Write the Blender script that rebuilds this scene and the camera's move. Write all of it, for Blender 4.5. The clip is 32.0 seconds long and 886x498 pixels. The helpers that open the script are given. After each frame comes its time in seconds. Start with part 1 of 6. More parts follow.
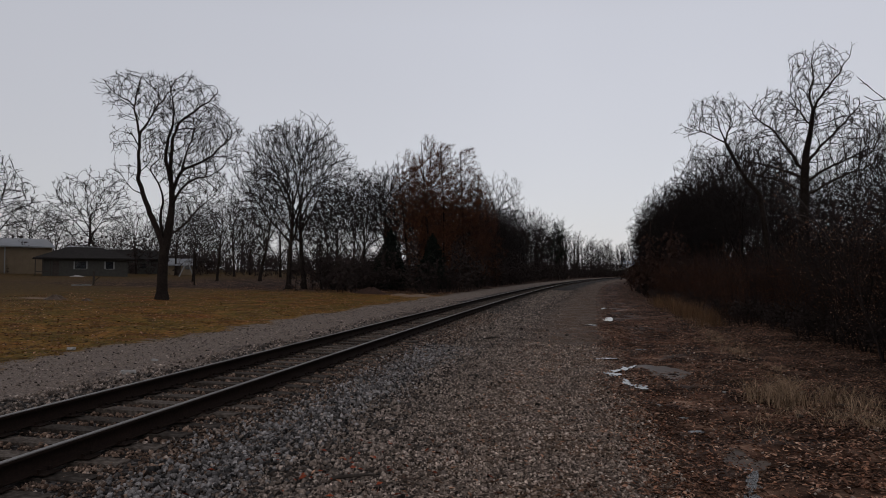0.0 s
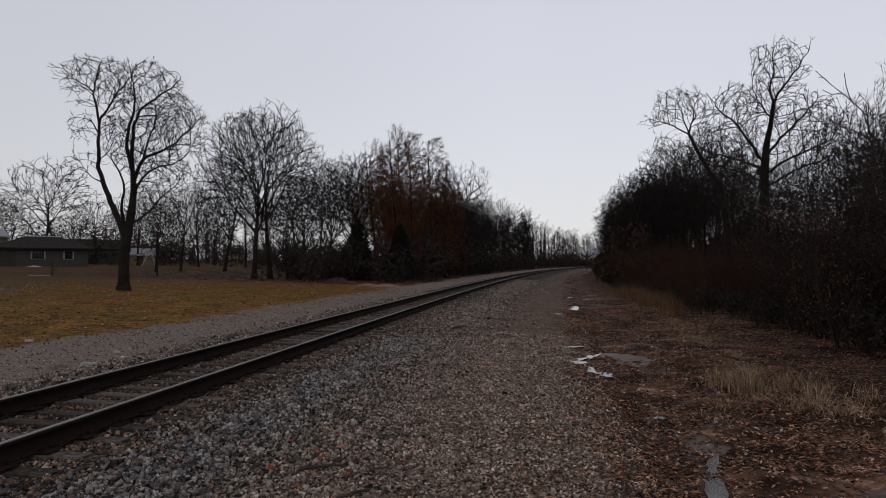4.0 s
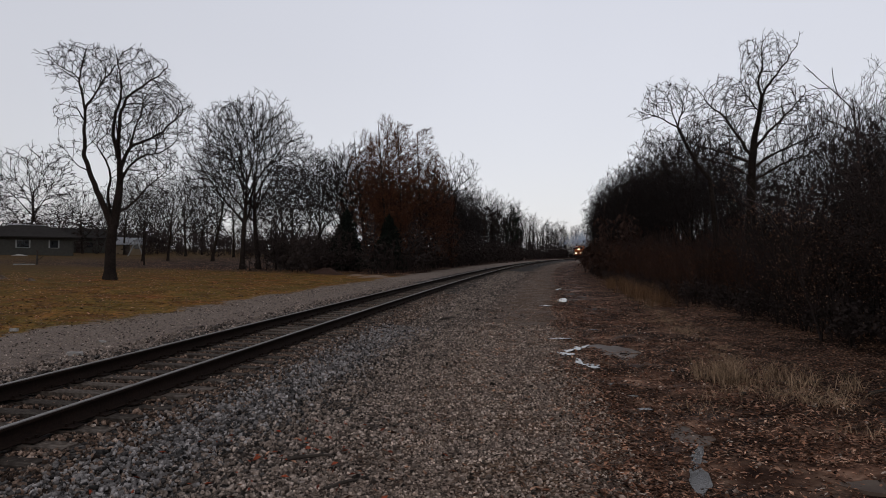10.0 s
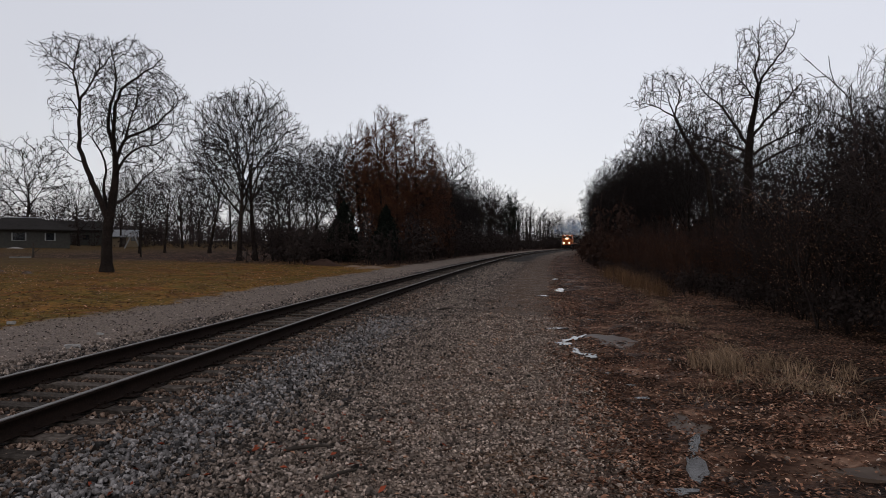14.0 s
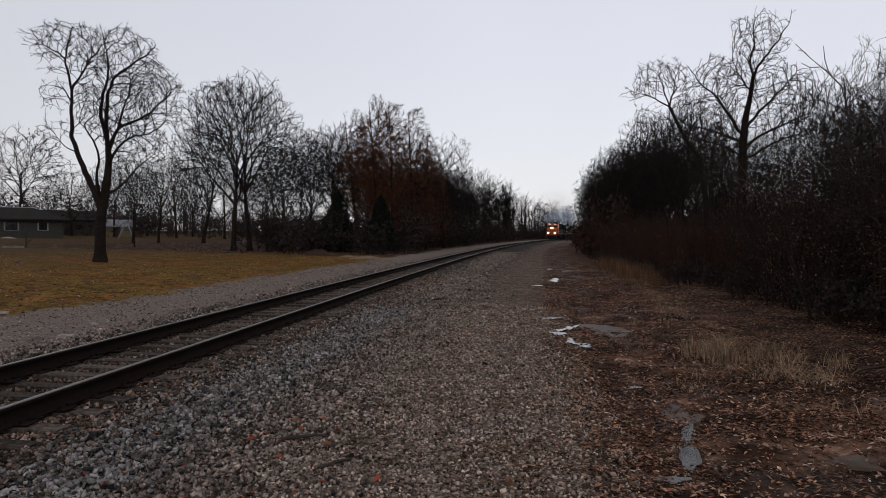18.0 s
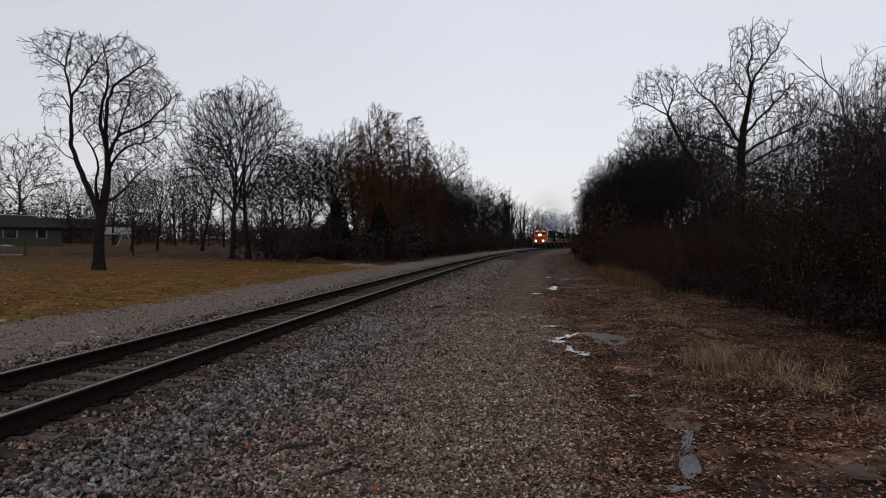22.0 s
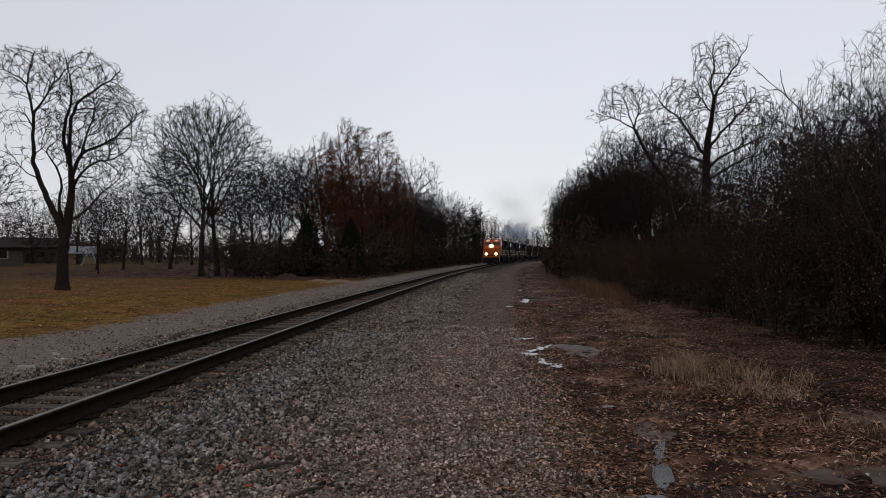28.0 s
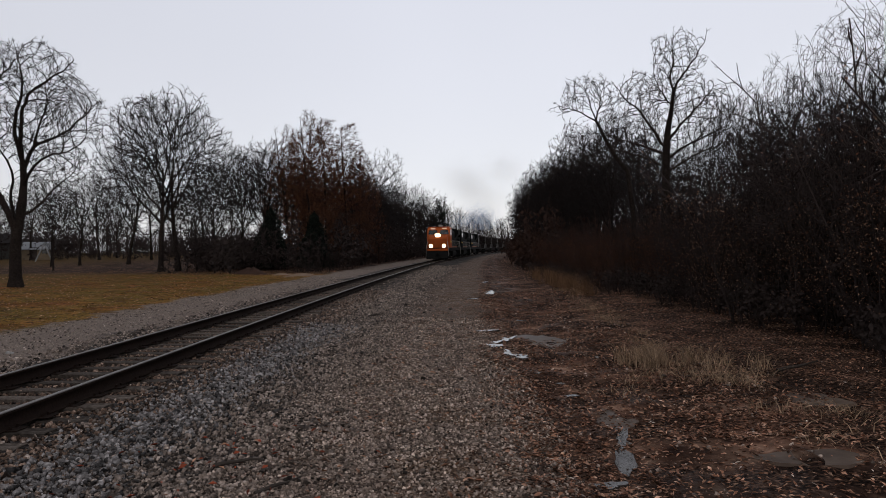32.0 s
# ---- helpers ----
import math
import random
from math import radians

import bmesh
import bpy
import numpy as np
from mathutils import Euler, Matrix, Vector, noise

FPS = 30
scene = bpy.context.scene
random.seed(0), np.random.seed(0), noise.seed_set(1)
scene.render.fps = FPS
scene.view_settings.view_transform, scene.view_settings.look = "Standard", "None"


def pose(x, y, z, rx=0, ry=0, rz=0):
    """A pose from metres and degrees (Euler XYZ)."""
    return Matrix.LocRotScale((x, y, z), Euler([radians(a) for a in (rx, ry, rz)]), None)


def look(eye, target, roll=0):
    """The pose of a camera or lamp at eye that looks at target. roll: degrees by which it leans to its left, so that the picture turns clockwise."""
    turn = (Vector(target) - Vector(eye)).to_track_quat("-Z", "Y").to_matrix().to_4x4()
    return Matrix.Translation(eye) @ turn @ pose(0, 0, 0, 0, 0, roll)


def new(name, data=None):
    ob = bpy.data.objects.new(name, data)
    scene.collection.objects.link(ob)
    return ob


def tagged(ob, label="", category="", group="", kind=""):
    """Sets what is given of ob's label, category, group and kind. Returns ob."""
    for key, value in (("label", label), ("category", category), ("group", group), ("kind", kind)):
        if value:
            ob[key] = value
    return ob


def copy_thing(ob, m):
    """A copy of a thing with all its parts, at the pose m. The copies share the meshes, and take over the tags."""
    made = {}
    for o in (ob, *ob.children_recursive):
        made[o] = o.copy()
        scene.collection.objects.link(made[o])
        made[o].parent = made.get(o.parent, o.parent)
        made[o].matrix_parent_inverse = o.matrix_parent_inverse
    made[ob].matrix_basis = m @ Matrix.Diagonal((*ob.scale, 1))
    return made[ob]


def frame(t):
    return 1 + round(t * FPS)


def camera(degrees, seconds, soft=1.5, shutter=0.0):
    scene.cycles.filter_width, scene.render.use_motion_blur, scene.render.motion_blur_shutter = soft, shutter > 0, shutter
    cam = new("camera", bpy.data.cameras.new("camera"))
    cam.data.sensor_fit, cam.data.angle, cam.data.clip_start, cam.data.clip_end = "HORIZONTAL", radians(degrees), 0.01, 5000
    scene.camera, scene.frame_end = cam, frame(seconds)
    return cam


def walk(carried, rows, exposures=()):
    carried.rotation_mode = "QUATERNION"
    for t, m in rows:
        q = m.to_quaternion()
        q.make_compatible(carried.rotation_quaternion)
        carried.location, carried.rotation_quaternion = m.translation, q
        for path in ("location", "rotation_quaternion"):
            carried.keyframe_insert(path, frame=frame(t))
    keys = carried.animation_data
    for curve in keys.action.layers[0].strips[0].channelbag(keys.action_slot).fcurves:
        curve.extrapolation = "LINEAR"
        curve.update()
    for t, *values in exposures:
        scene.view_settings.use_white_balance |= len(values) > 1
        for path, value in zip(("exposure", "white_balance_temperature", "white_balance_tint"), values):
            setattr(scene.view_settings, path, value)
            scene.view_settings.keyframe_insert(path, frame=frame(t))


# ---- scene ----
# Camera: held in the hand beside the line, turning only
EYE = (0.0, 0.0, 1.83)
cam = camera(66.0, 32.0, soft=0.9)
PATH = [
    (0, pose(*EYE, 91.87, -0.31, -0.00)),
    (0.5, pose(*EYE, 92.03, 0.05, -0.26)),
    (1, pose(*EYE, 91.51, -0.08, -1.54)),
    (1.5, pose(*EYE, 91.33, 0.07, -1.89)),
    (2, pose(*EYE, 91.94, -0.80, -1.75)),
    (2.5, pose(*EYE, 91.91, -0.62, -1.77)),
    (4.5, pose(*EYE, 90.58, -0.14, -2.94)),
    (5, pose(*EYE, 90.09, -0.03, -2.97)),
    (5.5, pose(*EYE, 89.67, -0.16, -2.61)),
    (6, pose(*EYE, 91.97, -1.01, -1.06)),
    (6.5, pose(*EYE, 92.50, -1.31, -0.30)),
    (7, pose(*EYE, 92.42, -0.85, -1.46)),
    (7.5, pose(*EYE, 91.37, -0.84, -2.17)),
    (8, pose(*EYE, 91.18, -0.92, -2.18)),
    (8.5, pose(*EYE, 90.68, -0.72, -2.54)),
    (9, pose(*EYE, 90.24, -0.75, -2.77)),
    (9.5, pose(*EYE, 90.15, -0.71, -3.20)),
    (10, pose(*EYE, 90.29, -0.60, -3.65)),
    (10.5, pose(*EYE, 90.12, -0.39, -4.19)),
    (11, pose(*EYE, 90.62, -0.50, -4.24)),
    (11.5, pose(*EYE, 91.09, -0.32, -4.13)),
    (12, pose(*EYE, 90.49, 0.22, -4.50)),
    (12.5, pose(*EYE, 89.79, -0.12, -3.97)),
    (13, pose(*EYE, 89.49, -0.20, -4.10)),
    (13.5, pose(*EYE, 89.57, -0.02, -3.88)),
    (14, pose(*EYE, 89.50, -0.30, -3.89)),
    (14.5, pose(*EYE, 89.21, -0.45, -4.09)),
    (16.5, pose(*EYE, 89.49, -0.08, -4.02)),
    (17, pose(*EYE, 89.50, -0.42, -4.41)),
    (17.5, pose(*EYE, 89.40, -0.58, -4.55)),
    (18, pose(*EYE, 88.67, -0.34, -4.33)),
    (18.5, pose(*EYE, 89.22, 0.35, -4.46)),
    (19, pose(*EYE, 89.94, 0.02, -4.98)),
    (19.5, pose(*EYE, 90.54, -0.28, -4.55)),
    (20, pose(*EYE, 90.31, -0.16, -4.38)),
    (20.5, pose(*EYE, 89.93, -0.26, -4.41)),
    (21, pose(*EYE, 89.59, -0.04, -4.43)),
    (21.5, pose(*EYE, 89.55, 0.00, -4.34)),
    (22, pose(*EYE, 89.34, -0.36, -4.42)),
    (22.5, pose(*EYE, 88.84, -0.46, -4.55)),
    (23, pose(*EYE, 89.37, -0.38, -4.39)),
    (23.5, pose(*EYE, 90.55, -0.25, -4.52)),
    (24, pose(*EYE, 90.61, -0.61, -4.39)),
    (24.5, pose(*EYE, 90.59, -0.85, -4.37)),
    (25, pose(*EYE, 90.12, -0.78, -4.61)),
    (25.5, pose(*EYE, 89.95, -0.54, -5.39)),
    (27.5, pose(*EYE, 90.38, -0.02, -5.60)),
    (28, pose(*EYE, 90.54, 0.44, -6.80)),
    (28.5, pose(*EYE, 89.72, 0.34, -6.64)),
    (29, pose(*EYE, 90.17, 0.44, -7.27)),
    (29.5, pose(*EYE, 89.89, 0.13, -7.88)),
    (30, pose(*EYE, 89.28, 0.45, -8.01)),
    (30.5, pose(*EYE, 88.87, 0.77, -8.25)),
    (31, pose(*EYE, 89.16, 0.81, -9.35)),
    (31.5, pose(*EYE, 89.99, 0.85, -10.00)),
    (32, pose(*EYE, 89.87, 0.95, -9.75)),
]
walk(cam, PATH, exposures=[(0.0, -0.33), (1.0, -0.27), (2.0, -0.19), (5.0, -0.15), (6.0, -0.14), (7.0, -0.28), (9.0, -0.13), (12.0, -0.07), (14.0, -0.03), (19.0, -0.02), (22.0, -0.02), (23.0, 0.0), (24.0, -0.13), (25.0, -0.05), (26.0, -0.02), (29.0, -0.01), (32.0, 0.02)])

# ---- light: a closed overcast sky, with a very weak wide sun ----
world = bpy.data.worlds.new("overcast_sky")
scene.world = world
world.use_nodes = True
wn, wl = world.node_tree.nodes, world.node_tree.links
wn.clear()
w_out = wn.new("ShaderNodeOutputWorld")
w_bg = wn.new("ShaderNodeBackground")
w_bg.inputs["Strength"].default_value = 0.815
w_sky = wn.new("ShaderNodeTexSky")
w_sky.sky_type, w_sky.sun_disc = "NISHITA", False
w_sky.sun_elevation, w_sky.sun_rotation = radians(24), radians(200)
w_tc = wn.new("ShaderNodeTexCoord")
w_sep = wn.new("ShaderNodeSeparateXYZ")
w_ramp = wn.new("ShaderNodeValToRGB")
w_ramp.color_ramp.elements[0].position, w_ramp.color_ramp.elements[0].color = 0.0, (0.935, 0.915, 0.955, 1)
w_ramp.color_ramp.elements[1].position, w_ramp.color_ramp.elements[1].color = 0.34, (0.855, 0.858, 0.93, 1)
_e = w_ramp.color_ramp.elements.new(0.95)
_e.color = (0.42, 0.415, 0.435, 1)
w_noise = wn.new("ShaderNodeTexNoise")
w_noise.inputs["Scale"].default_value, w_noise.inputs["Detail"].default_value = 1.6, 3
w_map = wn.new("ShaderNodeMapRange")
w_map.inputs["To Min"].default_value, w_map.inputs["To Max"].default_value = 0.93, 1.06
w_mul = wn.new("ShaderNodeMix")
w_mul.data_type, w_mul.blend_type = "RGBA", "MULTIPLY"
w_mul.inputs["Factor"].default_value = 1.0
w_mix = wn.new("ShaderNodeMix")
w_mix.data_type = "RGBA"
w_mix.inputs["Factor"].default_value = 0.02
wl.new(w_tc.outputs["Generated"], w_sep.inputs[0])
wl.new(w_sep.outputs["Z"], w_ramp.inputs["Fac"])
wl.new(w_tc.outputs["Generated"], w_noise.inputs["Vector"])
wl.new(w_noise.outputs["Fac"], w_map.inputs["Value"])
wl.new(w_ramp.outputs["Color"], w_mul.inputs["A"])
wl.new(w_map.outputs["Result"], w_mul.inputs["B"])
w_side = wn.new("ShaderNodeMapRange")
w_side.inputs["From Min"].default_value, w_side.inputs["From Max"].default_value = -0.75, 0.15
w_side.inputs["To Min"].default_value, w_side.inputs["To Max"].default_value = 0.83, 1.0
w_dim = wn.new("ShaderNodeMix")
w_dim.data_type, w_dim.blend_type = "RGBA", "MULTIPLY"
w_dim.inputs["Factor"].default_value = 1.0
wl.new(w_sep.outputs["X"], w_side.inputs["Value"])
wl.new(w_mul.outputs["Result"], w_dim.inputs["A"])
wl.new(w_side.outputs["Result"], w_dim.inputs["B"])
wl.new(w_dim.outputs["Result"], w_mix.inputs["A"])
wl.new(w_sky.outputs["Color"], w_mix.inputs["B"])
wl.new(w_mix.outputs["Result"], w_bg.inputs["Color"])
wl.new(w_bg.outputs["Background"], w_out.inputs["Surface"])
sun_data = bpy.data.lights.new("sun", "SUN")
sun_data.energy, sun_data.angle, sun_data.color = 0.3, radians(40), (1.0, 0.97, 0.93)
sun = new("sun", sun_data)
sun.matrix_world = look((0, 0, 50), (12, 40, 0))


# ---- the line of the track: a curve to the right, s metres along it, q metres right of its middle ----
S = np.arange(-900.0, 1500.0, 0.25)
_h = radians(11.268) + 0.554e-3 * np.clip(S, -60, 300) + 0.106e-5 * np.clip(S, 0, 300) ** 2
_x, _y = np.cumsum(np.sin(_h)) * 0.25, np.cumsum(np.cos(_h)) * 0.25
_i0 = int(np.argmin(abs(S)))
TX = _x - _x[_i0] - 5.541 * math.cos(radians(11.268))
TY = _y - _y[_i0] + 5.541 * math.sin(radians(11.268))
TH = _h
RAIL_TOP = 0.20


def along(s, q=0.0):
    """The plan place at s and q, and the heading there."""
    h = np.interp(s, S, TH)
    return np.interp(s, S, TX) + q * np.cos(h), np.interp(s, S, TY) - q * np.sin(h), h


def sq_of(x, y):
    """s and q of plan places (arrays)."""
    x, y = np.atleast_1d(np.asarray(x, float)), np.atleast_1d(np.asarray(y, float))
    best, bd = np.zeros(x.shape), np.full(x.shape, 1e18)
    for i in range(0, len(S), 16):
        d = (x - TX[i]) ** 2 + (y - TY[i]) ** 2
        m = d < bd
        bd[m], best[m] = d[m], i
    i = best.astype(int)
    s = S[i] + (x - TX[i]) * np.sin(TH[i]) + (y - TY[i]) * np.cos(TH[i])
    h = np.interp(s, S, TH)
    q = (x - np.interp(s, S, TX)) * np.cos(h) - (y - np.interp(s, S, TY)) * np.sin(h)
    return s, q


PROFILE_Q = [-400, -200, -95, -6, -4.9, -3.0, -1.8, -1.0, -0.75, 0.75, 1.0, 1.8, 2.6, 4.0, 6.0, 7.2, 8.6, 10.5, 14, 30, 80, 300]
PROFILE_Z = [2.6, 1.9, 1.35, 0.0, 0.0, 0.02, 0.0, -0.01, -0.045, -0.045, -0.02, -0.03, -0.07, -0.03, -0.04, -0.16, -0.13, -0.22, -0.10, 0.3, 0.8, 2.0]


HOLLOWS = [(2.78, 6.15, 0.20, 1.0, -23), (3.3, 12.3, 0.25, 1.0, -12), (3.75, 14.1, 0.22, 0.8, -28), (5.45, 24.75, 0.4, 0.3, 0), (3.2, 8.8, 0.26, 0.16, 10), (4.45, 13.8, 0.75, 1.5, -14)]


def ground_z(x, y, rough=True):
    """The height of the ground at plan places."""
    x, y = np.atleast_1d(np.asarray(x, float)), np.atleast_1d(np.asarray(y, float))
    s, q = sq_of(x, y)
    z = np.interp(q, PROFILE_Q, PROFILE_Z)
    if rough:
        w = np.clip((np.abs(q) - 1.9) / 1.5, 0, 1)
        z = z + w * (0.018 * np.sin(1.7 * x + 0.6 * y) * np.clip((60 - y) / 20, 0, 1) + 0.02 * np.sin(0.9 * y - 1.3 * x + 2) + 0.012 * np.sin(3.1 * y + 2.2 * x) * np.clip((40 - y) / 15, 0, 1))
        ruts = np.exp(-((q - 6.75) / 0.28) ** 2) + 0.7 * np.exp(-((q - 8.25) / 0.3) ** 2)
        z = z - 0.05 * ruts * (0.6 + 0.4 * np.sin(0.8 * s + 1))
        mud = np.clip((q - 6.0) / 0.6, 0, 1) * np.clip((30 - y) / 8, 0, 1)
        z = z + mud * (0.012 * np.sin(7.3 * x + 2.1 * y) * np.sin(5.7 * y - 3.3 * x) + 0.010 * np.sin(12.1 * x - 4.3 * y + 1.3 * np.sin(3.1 * y)))
        for hx, hy, a, b, turn in HOLLOWS:
            c, d = math.cos(radians(turn)), math.sin(radians(turn))
            u, w = (x - hx) * c + (y - hy) * d, -(x - hx) * d + (y - hy) * c
            z = z - 0.045 * np.exp(-np.minimum(30, (u / a) ** 2 + (w / b) ** 2))
    return z


def gz(x, y):
    return float(ground_z(x, y)[0])


def polar(az, d):
    """A plan place from its bearing (degrees right of +y) and distance, seen from the eye."""
    return d * math.sin(radians(az)), d * math.cos(radians(az))


# ---- materials ----
def material(name, colours, scale=6.0, rough=0.85, bump=0.2, metal=0.0, detail=6, spread=(0.3, 0.7), spec=0.07, per_object=0.0, per_island=0.0, coarse=0.35):
    """Colours mixed by noise at two scales, with fine relief; per_object, per_island: how far pieces differ in lightness."""
    m = bpy.data.materials.new(name)
    m.use_nodes = True
    n, l = m.node_tree.nodes, m.node_tree.links
    b = n["Principled BSDF"]
    b.inputs["Roughness"].default_value, b.inputs["Metallic"].default_value = rough, metal
    b.inputs["Specular IOR Level"].default_value = spec
    tc = n.new("ShaderNodeTexCoord")
    fine, big = n.new("ShaderNodeTexNoise"), n.new("ShaderNodeTexNoise")
    fine.inputs["Scale"].default_value, fine.inputs["Detail"].default_value = scale, detail
    big.inputs["Scale"].default_value, big.inputs["Detail"].default_value = scale * 0.13, 3
    l.new(tc.outputs["Object"], fine.inputs["Vector"]), l.new(tc.outputs["Object"], big.inputs["Vector"])
    mix = n.new("ShaderNodeMath")
    mix.operation = "MULTIPLY_ADD"
    mix.inputs[1].default_value = coarse
    sub = n.new("ShaderNodeMath")
    sub.operation = "MULTIPLY"
    sub.inputs[1].default_value = 1 - coarse
    l.new(fine.outputs["Fac"], sub.inputs[0]), l.new(big.outputs["Fac"], mix.inputs[0]), l.new(sub.outputs[0], mix.inputs[2])
    ramp = n.new("ShaderNodeValToRGB")
    el = ramp.color_ramp.elements
    while len(el) < len(colours):
        el.new(0.5)
    for i, c in enumerate(colours):
        el[i].position = spread[0] + (spread[1] - spread[0]) * i / max(1, len(colours) - 1)
        el[i].color = (*c, 1)
    l.new(mix.outputs[0], ramp.inputs["Fac"])
    col = ramp.outputs["Color"]
    if per_object or per_island:
        src = n.new("ShaderNodeObjectInfo").outputs["Random"] if per_object else n.new("ShaderNodeNewGeometry").outputs["Random Per Island"]
        mr = n.new("ShaderNodeMapRange")
        k = per_object or per_island
        mr.inputs["To Min"].default_value, mr.inputs["To Max"].default_value = 1 - k, 1 + k
        mul = n.new("ShaderNodeMix")
        mul.data_type, mul.blend_type = "RGBA", "MULTIPLY"
        mul.inputs["Factor"].default_value = 1
        l.new(src, mr.inputs["Value"]), l.new(col, mul.inputs["A"]), l.new(mr.outputs["Result"], mul.inputs["B"])
        col = mul.outputs["Result"]
    l.new(col, b.inputs["Base Color"])
    if bump:
        bn = n.new("ShaderNodeBump")
        bn.inputs["Strength"].default_value, bn.inputs["Distance"].default_value = bump, 0.02
        l.new(fine.outputs["Fac"], bn.inputs["Height"]), l.new(bn.outputs["Normal"], b.inputs["Normal"])
    return m


def glowing(name, colour, strength):
    m = bpy.data.materials.new(name)
    m.use_nodes = True
    b = m.node_tree.nodes["Principled BSDF"]
    b.inputs["Base Color"].default_value = (*colour, 1)
    b.inputs["Emission Color"].default_value, b.inputs["Emission Strength"].default_value = (*colour, 1), strength
    return m


BARK = material("bark_grey_brown", [(0.014, 0.011, 0.009), (0.036, 0.028, 0.023), (0.062, 0.05, 0.042)], 14, 0.95, 0.6, per_object=0.2)
BARK_DARK = material("bark_dark_wet", [(0.008, 0.006, 0.005), (0.019, 0.014, 0.012), (0.036, 0.028, 0.023)], 14, 0.95, 0.6, per_object=0.2)
TWIG = material("twig_brown", [(0.011, 0.0085, 0.0080), (0.026, 0.0205, 0.0190)], 9, 0.9, 0.0, per_object=0.2)
TWIG_RUST = material("twig_rusty", [(0.026, 0.013, 0.009), (0.056, 0.027, 0.017)], 9, 0.9, 0.0, per_object=0.2)
LEAF_DEAD = material("leaf_dead_brown", [(0.020, 0.009, 0.005), (0.070, 0.032, 0.019), (0.46, 0.30, 0.20)], 30, 0.6, 0.0, per_island=0.95)
LEAF_RUST = material("leaf_rust", [(0.062, 0.024, 0.012), (0.15, 0.060, 0.028)], 30, 0.8, 0.0, per_island=0.5)
LEAF_FALLEN = material("leaf_fallen", [(0.035, 0.014, 0.008), (0.22, 0.108, 0.066), (0.56, 0.37, 0.26)], 12, 0.5, 0.0, per_island=0.95)
LEAF_DRIFT = material("leaf_drift_brown", [(0.045, 0.019, 0.012), (0.19, 0.094, 0.060), (0.50, 0.34, 0.25)], 12, 0.5, 0.0, per_island=0.9)
LEAF_PALE = material("leaf_bleached", [(0.28, 0.22, 0.18), (0.55, 0.46, 0.40)], 12, 0.5, 0.0, per_island=0.5)
LEAF_RED = material("leaf_fallen_red", [(0.16, 0.030, 0.016), (0.28, 0.068, 0.032)], 12, 0.6, 0.0, per_island=0.6)
NEEDLE = material("needle_dark_green", [(0.006, 0.008, 0.006), (0.014, 0.017, 0.012)], 20, 0.8, 0.0, per_island=0.4)
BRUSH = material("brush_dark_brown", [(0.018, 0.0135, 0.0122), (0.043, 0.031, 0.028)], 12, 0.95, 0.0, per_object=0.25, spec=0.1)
BRUSH_RED = material("brush_reddish_brown", [(0.024, 0.014, 0.011), (0.050, 0.028, 0.021)], 12, 0.95, 0.0, per_object=0.25, spec=0.1)
STRAW = material("dry_grass_straw", [(0.15, 0.095, 0.060), (0.35, 0.245, 0.165)], 20, 0.8, 0.0, per_island=0.5)
STRAW_RUST = material("dry_grass_rusty", [(0.085, 0.043, 0.022), (0.17, 0.10, 0.056)], 20, 0.8, 0.0, per_island=0.5)
TURF = material("lawn_grass", [(0.095, 0.052, 0.011), (0.15, 0.078, 0.016), (0.19, 0.085, 0.022)], 0.5, 0.85, 0.0, per_island=0.5)
STEEL_SIDE = material("rail_side_rust", [(0.008, 0.005, 0.004), (0.020, 0.012, 0.009)], 30, 0.9, 0.3, 0.0)
STEEL_TOP = material("rail_head_worn", [(0.085, 0.074, 0.067), (0.19, 0.172, 0.16)], 40, 0.40, 0.05, 0.9)
TIE = material("tie_weathered", [(0.020, 0.015, 0.012), (0.070, 0.056, 0.047), (0.15, 0.127, 0.110)], 18, 0.9, 0.7, per_object=0.4)
STONE = material("ballast_stone", [(0.030, 0.027, 0.026), (0.135, 0.123, 0.119), (0.35, 0.325, 0.320)], 25, 0.6, 0.0, per_island=0.92)
ROAD_STONE = material("road_stone_grey", [(0.026, 0.019, 0.015), (0.155, 0.120, 0.099), (0.42, 0.345, 0.30)], 25, 0.6, 0.0, per_island=0.9)
FINES = material("gravel_fines", [(0.040, 0.028, 0.022), (0.23, 0.175, 0.142), (0.60, 0.49, 0.42)], 25, 0.65, 0.0, per_island=0.95)
DIRTY = material("ballast_dirty_brown", [(0.018, 0.010, 0.007), (0.110, 0.072, 0.053), (0.30, 0.22, 0.175)], 25, 0.75, 0.0, per_island=0.95)
PALE_STONE = material("pale_limestone", [(0.22, 0.21, 0.20), (0.36, 0.345, 0.33)], 20, 0.75, 0.3, per_island=0.3)
MUD = material("mud_wet", [(0.036, 0.023, 0.016), (0.080, 0.053, 0.038), (0.125, 0.090, 0.068)], 4, 0.5, 0.4, spec=0.15)
ORANGE = material("locomotive_orange_paint", [(0.30, 0.058, 0.009), (0.40, 0.082, 0.012)], 1.5, 0.6, 0.05, spec=0.15)
LOCO_BLACK = material("locomotive_black_paint", [(0.006, 0.006, 0.006), (0.014, 0.013, 0.012)], 2, 0.85, 0.1, spec=0.08)
LOCO_GREEN = material("locomotive_dark_green", [(0.005, 0.006, 0.0055), (0.010, 0.011, 0.010)], 2, 0.85, 0.1, spec=0.06)
LOCO_YELLOW = material("locomotive_yellow_stripe", [(0.50, 0.30, 0.02), (0.58, 0.37, 0.03)], 2, 0.5, 0.05)
RAIL_WHITE = material("handrail_white_paint", [(0.24, 0.22, 0.20), (0.36, 0.34, 0.31)], 5, 0.6, 0.05)
